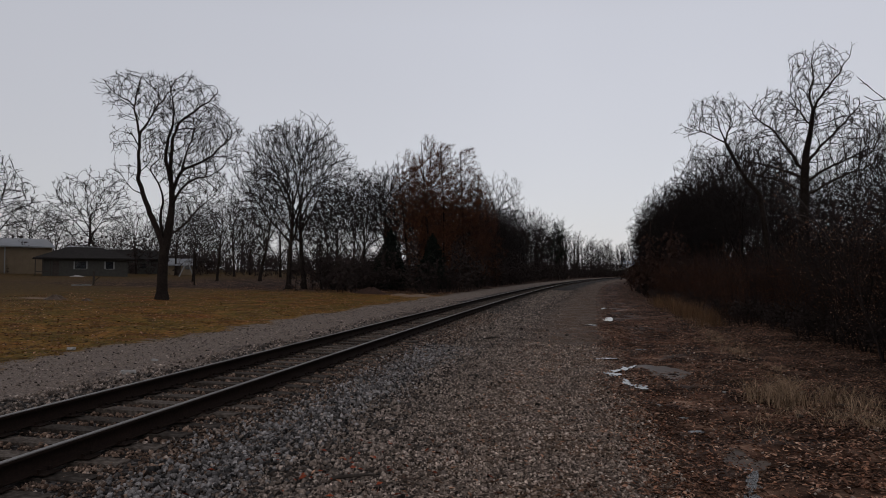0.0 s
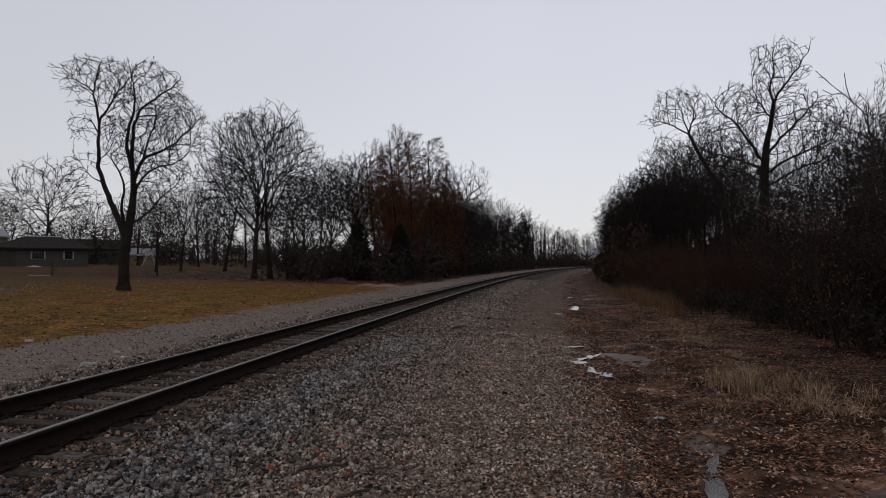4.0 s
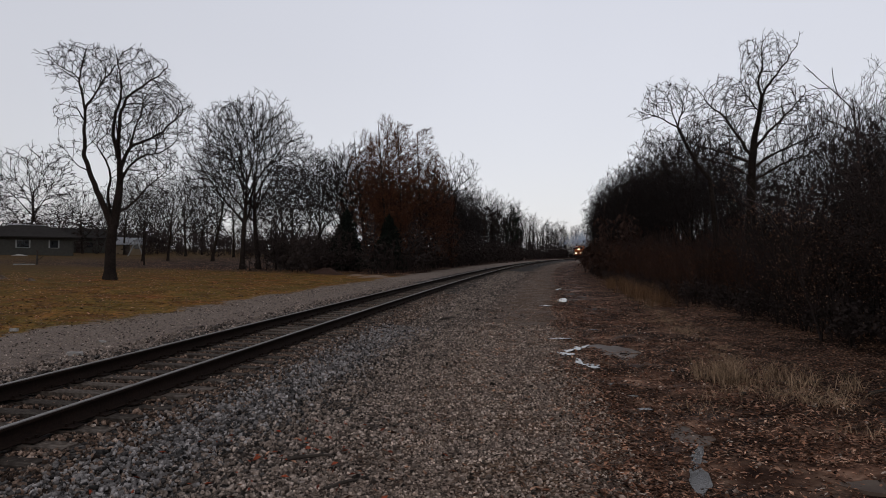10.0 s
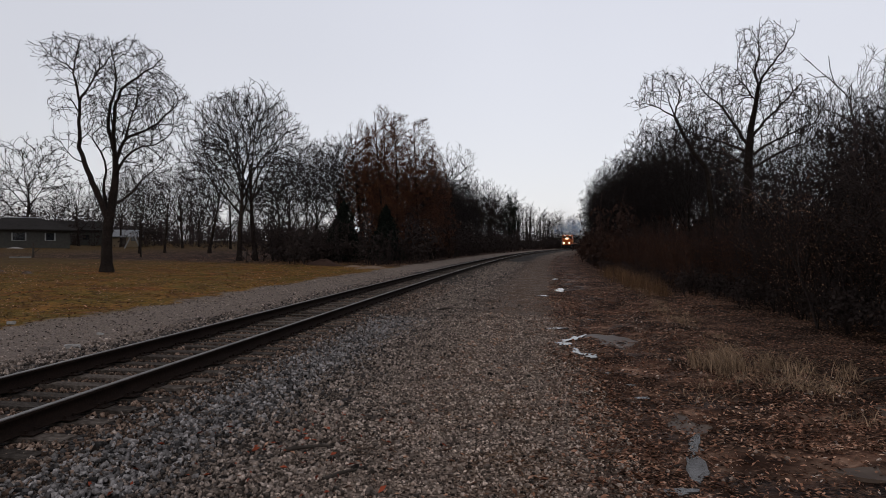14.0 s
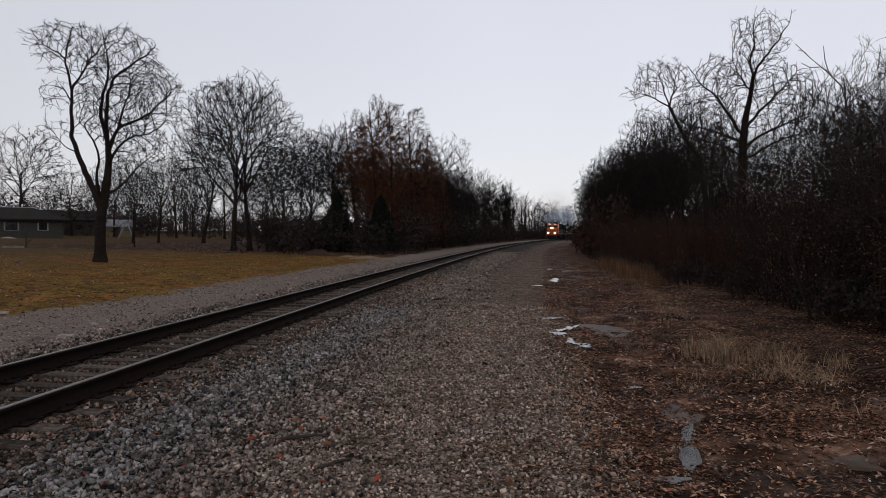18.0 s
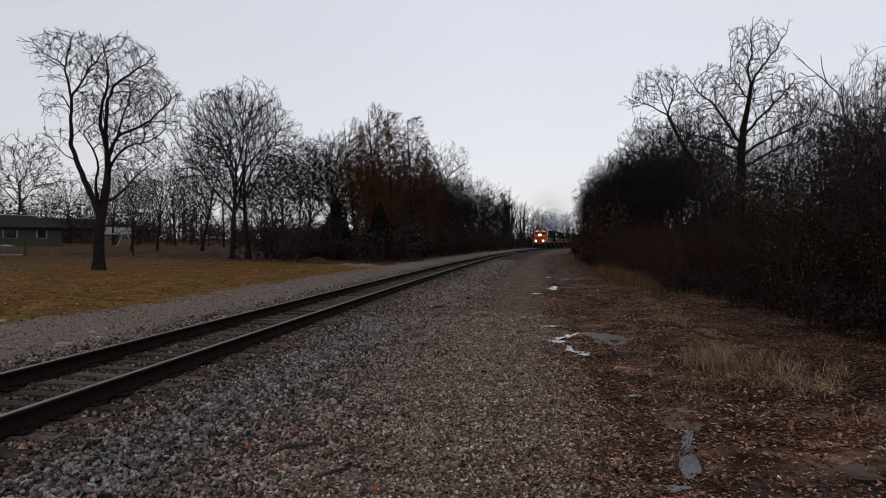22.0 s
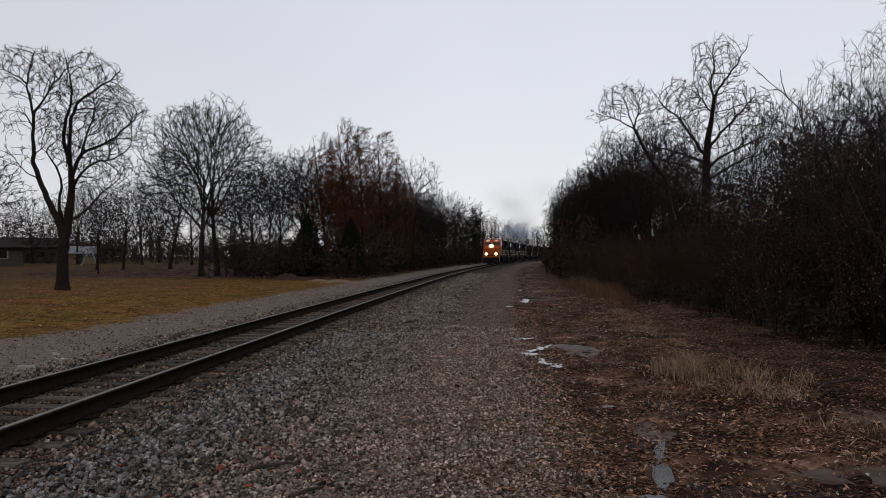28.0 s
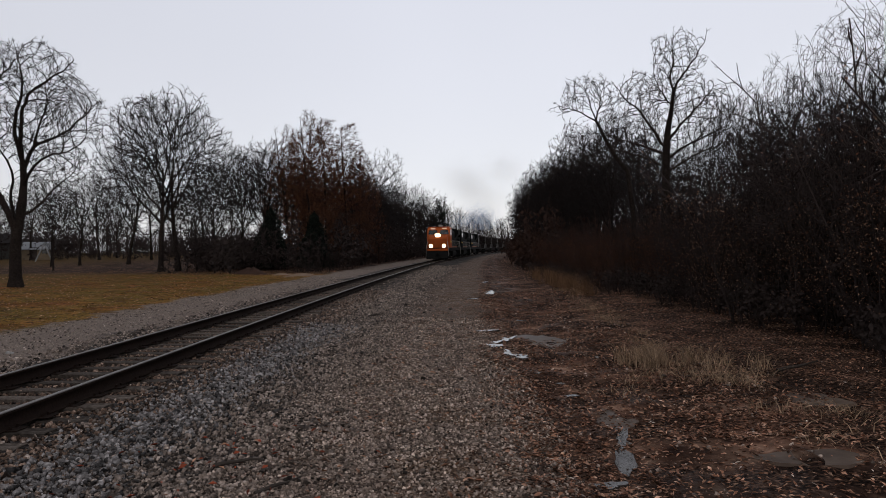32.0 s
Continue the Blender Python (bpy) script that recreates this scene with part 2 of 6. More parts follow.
CAR_GREY = material("hopper_grey_paint", [(0.055, 0.052, 0.05), (0.10, 0.095, 0.09)], 1.5, 0.7, 0.15)
CAR_BROWN = material("freight_car_brown_paint", [(0.012, 0.009, 0.008), (0.024, 0.017, 0.015)], 1.5, 0.85, 0.15, per_object=0.3, spec=0.1)
CAR_PALE = material("freight_car_end_pale", [(0.16, 0.15, 0.145), (0.26, 0.25, 0.24)], 2, 0.7, 0.1)
WHEEL = material("wheel_steel_dirty", [(0.008, 0.007, 0.006), (0.018, 0.016, 0.014)], 12, 0.85, 0.1, 0.0, spec=0.1)
GLASS_DARK = material("window_glass_dark", [(0.010, 0.013, 0.015), (0.02, 0.021, 0.024)], 2, 0.08, 0.0, spec=0.6)
LAMP = glowing("headlight_glow", (1.0, 0.76, 0.46), 3.2)
LAMP_SMALL = glowing("number_board_glow", (1.0, 0.8, 0.6), 0.25)
SMOKE_BLUE = material("exhaust_haze_blue", [(0.26, 0.36, 0.55), (0.34, 0.44, 0.64)], 0.3, 1.0, 0.0)
SMOKE_TAN = material("exhaust_haze_tan", [(0.80, 0.76, 0.70), (0.90, 0.87, 0.82)], 0.3, 1.0, 0.0)
HOUSE_WALL = material("house_siding_grey_green", [(0.042, 0.040, 0.036), (0.064, 0.061, 0.054)], 3, 0.8, 0.2)
HOUSE_ROOF = material("roof_shingle_dark", [(0.016, 0.014, 0.013), (0.035, 0.031, 0.03)], 12, 0.9, 0.4)
SHED_WALL = material("metal_wall_tan", [(0.13, 0.098, 0.064), (0.17, 0.128, 0.086)], 1.2, 0.6, 0.1)
SHED_ROOF = material("metal_roof_pale", [(0.19, 0.195, 0.21), (0.26, 0.265, 0.28)], 1.2, 0.5, 0.1)
TRIM_WHITE = material("trim_white_paint", [(0.17, 0.17, 0.17), (0.26, 0.26, 0.255)], 4, 0.6, 0.05)
SAND = material("pale_sand_heap", [(0.13, 0.086, 0.062), (0.24, 0.170, 0.125)], 8, 0.9, 0.4)
WOOD_OLD = material("old_wood_grey", [(0.03, 0.024, 0.02), (0.07, 0.058, 0.05)], 10, 0.9, 0.4)
WATER = material("puddle_water", [(0.030, 0.025, 0.022), (0.055, 0.046, 0.040)], 3, 0.10, 0.0, spec=0.32)


# ---- mesh helpers ----
def mesh_object(name, verts, faces, mat, parent=None, label="", smooth=False):
    me = bpy.data.meshes.new(name)
    me.from_pydata([tuple(v) for v in verts], [], faces)
    me.update()
    me.materials.append(mat)
    if smooth:
        me.shade_smooth()
    ob = new(name, me)
    ob.parent = parent
    if label:
        tagged(ob, label)
    return ob


def fast_mesh(name, verts, tris, mat, parent=None, label="", smooth=False, sides=3):
    """A mesh from arrays of places and of equal-sided faces."""
    verts, tris = np.asarray(verts, np.float32), np.asarray(tris, np.int32)
    me = bpy.data.meshes.new(name)
    me.vertices.add(len(verts))
    me.vertices.foreach_set("co", verts.ravel())
    me.loops.add(tris.size)
    me.loops.foreach_set("vertex_index", tris.ravel())
    me.polygons.add(len(tris))
    me.polygons.foreach_set("loop_start", np.arange(0, tris.size, sides, dtype=np.int32))
    me.update(calc_edges=True)
    me.materials.append(mat)
    if smooth:
        me.shade_smooth()
    ob = new(name, me)
    ob.parent = parent
    if label:
        tagged(ob, label)
    return ob


def part(name, bm, mat, parent, label=""):
    me = bpy.data.meshes.new(name)
    bm.to_mesh(me)
    bm.free()
    me.materials.append(mat)
    ob = new(name, me)
    ob.parent = parent
    if label:
        tagged(ob, label)
    return ob


def box(bm, x0, y0, z0, x1, y1, z1, bevel=0.0):
    r = bmesh.ops.create_cube(bm, size=1.0)
    for v in r["verts"]:
        v.co = Vector((x0 + (v.co.x + 0.5) * (x1 - x0), y0 + (v.co.y + 0.5) * (y1 - y0), z0 + (v.co.z + 0.5) * (z1 - z0)))
    if bevel:
        es = list({e for v in r["verts"] for e in v.link_edges})
        bmesh.ops.bevel(bm, geom=es, offset=bevel, segments=2, affect="EDGES", profile=0.5)
    return r["verts"]


def boxed(name, dims, mat, parent, label="", bevel=0.0):
    bm = bmesh.new()
    box(bm, *dims, bevel=bevel)
    return part(name, bm, mat, parent, label)


def rod(bm, a, b, r, n=8, r2=None):
    a, b = Vector(a), Vector(b)
    d = b - a
    m = Matrix.Translation((a + b) / 2) @ d.to_track_quat("Z", "Y").to_matrix().to_4x4()
    bmesh.ops.create_cone(bm, cap_ends=True, segments=n, radius1=r, radius2=r if r2 is None else r2, depth=d.length, matrix=m)


def prism(bm, outline, y0, y1):
    """An outline of (x, z) points drawn out from y0 to y1."""
    a = [bm.verts.new((x, y0, z)) for x, z in outline]
    b = [bm.verts.new((x, y1, z)) for x, z in outline]
    bm.faces.new(a), bm.faces.new(b[::-1])
    for i in range(len(a)):
        j = (i + 1) % len(a)
        bm.faces.new((a[j], a[i], b[i], b[j]))
    bmesh.ops.recalc_face_normals(bm, faces=bm.faces)


def profile_side(bm, outline, x0, x1):
    """An outline of (y, z) points drawn out from x0 to x1."""
    a = [bm.verts.new((x0, y, z)) for y, z in outline]
    b = [bm.verts.new((x1, y, z)) for y, z in outline]
    bm.faces.new(a), bm.faces.new(b[::-1])
    for i in range(len(a)):
        j = (i + 1) % len(a)
        bm.faces.new((a[j], a[i], b[i], b[j]))
    bmesh.ops.recalc_face_normals(bm, faces=bm.faces)


def thing(name, label, category, group="", kind="", m=None):
    ob = tagged(new(name), label, category, group, kind)
    if m is not None:
        ob.matrix_basis = m
    return ob


# ---- the ground: one sheet to the horizon ----
def axis(points):
    out = [points[0][0]]
    for (a, _), (b, step) in zip(points, points[1:]):
        n = max(1, int(round((b - a) / step)))
        out += list(a + (b - a) * np.arange(1, n + 1) / n)
    return np.array(out)


def ground_material():
    """Zones by q (u of the map, metres) and s (v): lawn, gravel road, ballast, mud with leaves, wood floor."""
    m = bpy.data.materials.new("ground_soil")
    m.use_nodes = True
    n, l = m.node_tree.nodes, m.node_tree.links
    b = n["Principled BSDF"]
    tc = n.new("ShaderNodeTexCoord")
    uv = n.new("ShaderNodeUVMap")
    uv.uv_map = "track"
    sep = n.new("ShaderNodeSeparateXYZ")
    l.new(uv.outputs["UV"], sep.inputs[0])

    def noise_of(scale, detail=5, dist=0.0):
        t = n.new("ShaderNodeTexNoise")
        t.inputs["Scale"].default_value, t.inputs["Detail"].default_value, t.inputs["Distortion"].default_value = scale, detail, dist
        l.new(tc.outputs["Object"], t.inputs["Vector"])
        return t.outputs["Fac"]

    def ramp(src, stops):
        r = n.new("ShaderNodeValToRGB")
        e = r.color_ramp.elements
        while len(e) < len(stops):
            e.new(0.5)
        for i, (p, c) in enumerate(stops):
            e[i].position, e[i].color = p, (*c, 1)
        l.new(src, r.inputs["Fac"])
        return r.outputs["Color"]

    def math_of(op, a, bb, c=None):
        t = n.new("ShaderNodeMath")
        t.operation = op
        for i, v in enumerate((a, bb, c)):
            if v is None:
                continue
            if isinstance(v, (int, float)):
                t.inputs[i].default_value = v
            else:
                l.new(v, t.inputs[i])
        return t.outputs[0]

    def step(src, lo, hi):
        r = n.new("ShaderNodeMapRange")
        r.interpolation_type = "SMOOTHSTEP"
        r.inputs["From Min"].default_value, r.inputs["From Max"].default_value = lo, hi
        l.new(src, r.inputs["Value"])
        return r.outputs["Result"]

    def mixed(f, a, bb):
        t = n.new("ShaderNodeMix")
        t.data_type = "RGBA"
        l.new(f, t.inputs["Factor"]), l.new(a, t.inputs["A"]), l.new(bb, t.inputs["B"])
        return t.outputs["Result"]

    wob = noise_of(0.7, 4)
    wob2 = noise_of(2.6, 4)
    q = math_of("ADD", sep.outputs["X"], math_of("MULTIPLY_ADD", wob, 2.4, -1.2))
    q = math_of("ADD", q, math_of("MULTIPLY_ADD", wob2, 1.9, -0.95))
    # grass: dull straw, olive patches, leaf litter brown
    grass = ramp(noise_of(0.35, 6, 0.4), [(0.30, (0.180, 0.074, 0.019)), (0.44, (0.215, 0.112, 0.026)), (0.56, (0.150, 0.098, 0.021)), (0.70, (0.25, 0.095, 0.027))])
    speck = ramp(noise_of(7, 8, 0.6), [(0.36, (0.22, 0.20, 0.2)), (0.47, (0.75, 0.75, 0.75)), (0.58, (1, 1, 1)), (0.70, (1.3, 1.15, 1.05))])
    mul = n.new("ShaderNodeMix")
    mul.data_type, mul.blend_type = "RGBA", "MULTIPLY"
    mul.inputs["Factor"].default_value = 1.0
    l.new(grass, mul.inputs["A"]), l.new(speck, mul.inputs["B"])
    grass = mul.outputs["Result"]
    patch = n.new("ShaderNodeMix")
    patch.data_type, patch.blend_type = "RGBA", "MULTIPLY"
    patch.inputs["Factor"].default_value = 0.85
    blot = ramp(noise_of(1.1, 7, 0.8), [(0.36, (0.50, 0.42, 0.45)), (0.52, (0.95, 1.0, 1.0)), (0.66, (1.2, 1.05, 1.3))])
    l.new(grass, patch.inputs["A"]), l.new(blot, patch.inputs["B"])
    grass = patch.outputs["Result"]
    brown = ramp(noise_of(5, 6), [(0.3, (0.030, 0.017, 0.006)), (0.55, (0.072, 0.042, 0.013)), (0.75, (0.115, 0.072, 0.027))])
    far_grass = mixed(step(math_of("ADD", sep.outputs["X"], math_of("MULTIPLY_ADD", wob, 16, -8)), -36, -10), brown, grass)
    vor = n.new("ShaderNodeTexVoronoi")
    vor.inputs["Scale"].default_value = 24
    l.new(tc.outputs["Object"], vor.inputs["Vector"])
    # ballast bed coloured near black: the shade between stones is put into it
    grey = ramp(vor.outputs["Color"], [(0.12, (0.006, 0.0045, 0.004)), (0.5, (0.030, 0.025, 0.023)), (0.9, (0.10, 0.090, 0.086))])
    road_l = ramp(noise_of(30, 8), [(0.30, (0.078, 0.058, 0.047)), (0.5, (0.165, 0.130, 0.110)), (0.70, (0.27, 0.218, 0.188))])
    vor2 = n.new("ShaderNodeTexVoronoi")
    vor2.inputs["Scale"].default_value = 45
    l.new(tc.outputs["Object"], vor2.inputs["Vector"])
    fines = ramp(vor2.outputs["Color"], [(0.12, (0.016, 0.010, 0.008)), (0.45, (0.100, 0.072, 0.057)), (0.85, (0.25, 0.194, 0.16))])
    tint = ramp(noise_of(1.3, 5), [(0.40, (0.75, 0.62, 0.5)), (0.55, (1, 1, 1))])
    mul2 = n.new("ShaderNodeMix")
    mul2.data_type, mul2.blend_type = "RGBA", "MULTIPLY"
    mul2.inputs["Factor"].default_value = 0.8
    l.new(fines, mul2.inputs["A"]), l.new(tint, mul2.inputs["B"])
    fines = mul2.outputs["Result"]
    mud = ramp(noise_of(3.5, 8, 0.5), [(0.3, (0.018, 0.0085, 0.0056)), (0.46, (0.068, 0.035, 0.023)), (0.60, (0.135, 0.078, 0.053)), (0.74, (0.22, 0.145, 0.104))])
    litter = ramp(noise_of(22, 8), [(0.40, (0.007, 0.0036, 0.0026)), (0.5, (0.038, 0.020, 0.0135)), (0.60, (0.11, 0.062, 0.041)), (0.70, (0.27, 0.170, 0.118))])
    mudlit = mixed(step(noise_of(1.1, 5), 0.42, 0.58), mud, litter)
    blot2 = ramp(noise_of(0.75, 7, 1.2), [(0.38, (0.34, 0.32, 0.31)), (0.47, (0.75, 0.74, 0.74)), (0.54, (1.0, 1.0, 1.0)), (0.64, (1.9, 1.85, 1.85))])
    rough_mud = []
    for base in (mudlit, litter):
        t = n.new("ShaderNodeMix")
        t.data_type, t.blend_type = "RGBA", "MULTIPLY"
        t.inputs["Factor"].default_value = 0.9
        l.new(base, t.inputs["A"]), l.new(blot2, t.inputs["B"])
        rough_mud.append(t.outputs["Result"])
    mudlit, litter = rough_mud
    in_wood = math_of("MULTIPLY", step(math_of("ADD", sep.outputs["Y"], math_of("MULTIPLY_ADD", wob, 10, -5)), 47, 54), step(sep.outputs["X"], -60, -30))
    far_grass = mixed(in_wood, far_grass, litter)
    col = mixed(step(q, -5.6, -5.0), far_grass, road_l)
    col = mixed(step(q, -2.4, -1.7), col, grey)
    col = mixed(step(q, 3.0, 4.6), col, fines)
    col = mixed(step(q, 5.9, 6.5), col, mudlit)
    col = mixed(step(q, 9.0, 10.5), col, litter)
    l.new(col, b.inputs["Base Color"])
    # wet: low roughness in the ruts and puddles of the muddy strip
    wetness = math_of("MULTIPLY", step(noise_of(0.9, 4), 0.50, 0.60), math_of("MULTIPLY", step(q, 6.0, 6.5), math_of("SUBTRACT", 1.0, step(q, 7.6, 8.6))))
    rough = math_of("SUBTRACT", 0.95, math_of("MULTIPLY", wetness, 0.4))
    l.new(rough, b.inputs["Roughness"])
    b.inputs["Specular IOR Level"].default_value = 0.06
    bump = n.new("ShaderNodeBump")
    bump.inputs["Strength"].default_value, bump.inputs["Distance"].default_value = 0.7, 0.03
    hsum = math_of("ADD", noise_of(26, 6), math_of("MULTIPLY", noise_of(5, 5), 1.6))
    l.new(hsum, bump.inputs["Height"]), l.new(bump.outputs["Normal"], b.inputs["Normal"])
    return m


gx = axis([(-3500, 0), (-400, 620), (-120, 28), (-30, 5), (-12, 1.0), (1, 0.22), (8, 0.09), (14, 0.22), (34, 1.0), (90, 2.0), (400, 31), (3500, 620)])
gy = axis([(-3500, 0), (-200, 660), (-20, 15), (2, 1.5), (4, 0.22), (16, 0.09), (36, 0.22), (80, 0.9), (280, 3.0), (700, 42), (4500, 760)])
GX, GY = np.meshgrid(gx, gy)
GZ = ground_z(GX.ravel(), GY.ravel())
_nx, _ny = len(gx), len(gy)
_idx = np.arange(_nx * _ny).reshape(_ny, _nx)
_quads = np.stack([_idx[:-1, :-1], _idx[:-1, 1:], _idx[1:, 1:], _idx[1:, :-1]], -1).reshape(-1, 4)
ground = fast_mesh("ground", np.stack([GX.ravel(), GY.ravel(), GZ], 1), _quads, ground_material(), smooth=True, sides=4)
tagged(ground, "wet lawn, gravel and muddy leaf-strewn earth beside the line", "ground", kind="structure")
_uv = ground.data.uv_layers.new(name="track")
_s, _q = sq_of(GX.ravel(), GY.ravel())
_uv.data.foreach_set("uv", np.stack([_q[_quads.ravel()], _s[_quads.ravel()]], 1).astype(np.float32).ravel())


# ---- the track ----
def rail(q, far_end=520.0):
    """One rail of real section, swept along the line; the worn head is a part of its own."""
    s = np.concatenate([np.arange(-60, 60, 1.0), np.arange(60, far_end, 4.0)])
    x, y, h = along(s)

    def sweep(sec):
        v, k = [], len(sec)
        for u, z in sec:
            v.append(np.stack([x + (q + u) * np.cos(h), y - (q + u) * np.sin(h), np.full_like(x, RAIL_TOP + z)], 1))
        v = np.stack(v, 1).reshape(-1, 3)
        i = np.arange(len(s) - 1)[:, None] * k
        j = np.arange(k)[None, :]
        jn = (j + 1) % k
        return v, np.stack([i + j, i + jn, i + k + jn, i + k + j], -1).reshape(-1, 4)
    base = [(-0.076, -0.186), (-0.076, -0.172), (-0.012, -0.155), (-0.010, -0.05), (-0.036, -0.04), (-0.037, -0.010),
            (0.037, -0.010), (0.036, -0.04), (0.010, -0.05), (0.012, -0.155), (0.076, -0.172), (0.076, -0.186)]
    ob = thing("rail", "rusty steel rail with a worn bright head, spiked to the ties", "rail", "rails of the line", "structure")
    v, f = sweep(base)
    fast_mesh("rail_web", v, f, STEEL_SIDE, ob, sides=4)
    v, f = sweep([(-0.034, -0.0098), (-0.030, -0.001), (-0.015, 0.0), (0.015, 0.0), (0.030, -0.001), (0.034, -0.0098)])
    fast_mesh("rail_head", v, f, STEEL_TOP, ob, "worn bright running surface", sides=4)
    return ob


rail(0.753), rail(-0.753)

# ties: one weathered plank shape shared by all, each a thing of its own near the eye
tie_bm = bmesh.new()
box(tie_bm, -1.30, -0.115, -0.17, 1.30, 0.115, 0.0, 0.012)
bmesh.ops.subdivide_edges(tie_bm, edges=[e for e in tie_bm.edges if e.calc_length() > 2], cuts=7)
_r = random.Random(4)
for v in tie_bm.verts:
    v.co += Vector((_r.uniform(-0.012, 0.012), _r.uniform(-0.006, 0.006), _r.uniform(-0.006, 0.003)))
tie_mesh = bpy.data.meshes.new("tie")
tie_bm.to_mesh(tie_mesh)
tie_bm.free()
tie_mesh.materials.append(TIE)
track_bed = thing("railway_ties", "weathered split wooden ties bedded in grey ballast", "railway ties", kind="structure")
for i in range(300):
    s = -6 + i * 0.54
    x, y, h = along(s)
    t = new("tie", tie_mesh)
    t.parent = track_bed
    t.matrix_basis = pose(x + _r.uniform(-0.05, 0.05), y, 0.002 + _r.uniform(-0.02, 0.012), 0, 0, -math.degrees(h) + _r.uniform(-1.6, 1.6))
plate_bm = bmesh.new()
box(plate_bm, -0.19, -0.10, 0, 0.19, 0.10, 0.012, 0.003)
for u in (-0.10, 0.10):
    for w in (-0.06, 0.06):
        box(plate_bm, u - 0.012, w - 0.012, 0.012, u + 0.012, w + 0.012, 0.045)
plate_mesh = bpy.data.meshes.new("tie_plate")
plate_bm.to_mesh(plate_mesh)
plate_bm.free()
plate_mesh.materials.append(STEEL_SIDE)
for i in range(75):
    for q in (0.753, -0.753):
        x, y, h = along(-6 + i * 0.54, q)
        t = new("tie_plate", plate_mesh)
        t.parent = track_bed
        t.matrix_basis = pose(x, y, 0.012, 0, 0, -math.degrees(h))


# ---- trees ----
def tube(pts, rad, k):
    """A tapered tube through points; returns places and quads."""
    pts = np.asarray(pts)
    n = len(pts)
    tan = np.gradient(pts, axis=0)
    tan /= np.linalg.norm(tan, axis=1)[:, None] + 1e-9
    ref = np.array([0.31, 0.95, 0.05]) if abs(tan[0][2]) > 0.6 else np.array([0.05, 0.1, 0.99])
    a = np.cross(tan, ref)
    a /= np.linalg.norm(a, axis=1)[:, None] + 1e-9
    b = np.cross(tan, a)
    ang = np.arange(k) * 2 * np.pi / k
    v = pts[:, None, :] + np.asarray(rad)[:, None, None] * (np.cos(ang)[None, :, None] * a[:, None, :] + np.sin(ang)[None, :, None] * b[:, None, :])
    i = np.arange(n - 1)[:, None] * k
    j = np.arange(k)[None, :]
    jn = (j + 1) % k
    return v.reshape(-1, 3), np.stack([i + j, i + jn, i + k + jn, i + k + j], -1).reshape(-1, 4)


class Wood:
    """Collects tubes of one part."""
    def __init__(self):
        self.v, self.f, self.n = [], [], 0

    def add(self, pts, rad, k):
        v, f = tube(pts, rad, k)
        self.v.append(v), self.f.append(f + self.n)
        self.n += len(v)

    def mesh(self, name, mat, parent, label=""):
        if self.v:
            return fast_mesh(name, np.concatenate(self.v), np.concatenate(self.f), mat, parent, label, sides=4, smooth=True)


def unit(v):
    return v / (np.linalg.norm(v) + 1e-9)


def wander(rng, start, way, length, n, bend, lift):
    pts, d = [np.array(start, float)], unit(np.array(way, float))
    for _ in range(n):
        d = unit(d + rng.normal(0, bend, 3) + np.array([0, 0, lift]))
        pts.append(pts[-1] + d * length / n)
    return np.array(pts)


def side_way(rng, tan, angle):
    p = unit(np.cross(tan, rng.normal(0, 1, 3)))
    return unit(tan * math.cos(angle) + p * math.sin(angle))


def branch_out(rng, woods, pts, r0, r1, level, top, spec):
    """Draws a limb and lets it branch, level by level. spec: counts, length ratios, angles, bends, lifts per level."""
    n = len(pts)
    rad = r0 + (r1 - r0) * (np.arange(n) / (n - 1)) ** 0.8
    woods[min(level, 2)].add(pts, rad, spec.get("sides", (7, 5, 3, 3, 3))[min(level, 4)])
    if level >= top:
        return
    length = np.linalg.norm(np.diff(pts, axis=0), axis=1).sum()
    count = spec["count"][level]
    count = max(1, int(round(count * rng.uniform(0.8, 1.2))))
    lo = spec["from"][level]
    for i in range(count):
        f = lo + (1.0 - lo) * (i + rng.uniform(0.1, 0.9)) / count
        p = f * (n - 1)
        a = min(int(p), n - 2)
        at = pts[a] + (pts[a + 1] - pts[a]) * (p - a)
        tan = unit(pts[a + 1] - pts[a])
        way = side_way(rng, tan, radians(spec["angle"][level] * rng.uniform(0.7, 1.25)))
        if way[2] < spec.get("floor", -0.35):
            way[2] *= 0.2
        taper = spec.get("cone", 0.35)
        ln = length * spec["ratio"][level] * rng.uniform(0.65, 1.15) * (1 - taper * f)
        if level == 0 and "span" in spec:
            ln = spec["span"] * rng.uniform(0.75, 1.1) * spec["shape"](f)
        rr = max(spec["thin"], (r0 + (r1 - r0) * f) * spec["fine"][level] * rng.uniform(0.8, 1.1))
        k = spec.get("segs", (6, 4, 3, 2))[min(level, 3)]
        sub = wander(rng, at, way, ln, k, spec["bend"][level], spec["lift"][level])
        branch_out(rng, woods, sub, rr, max(spec["thin"] * 0.6, rr * 0.3), level + 1, top, spec)


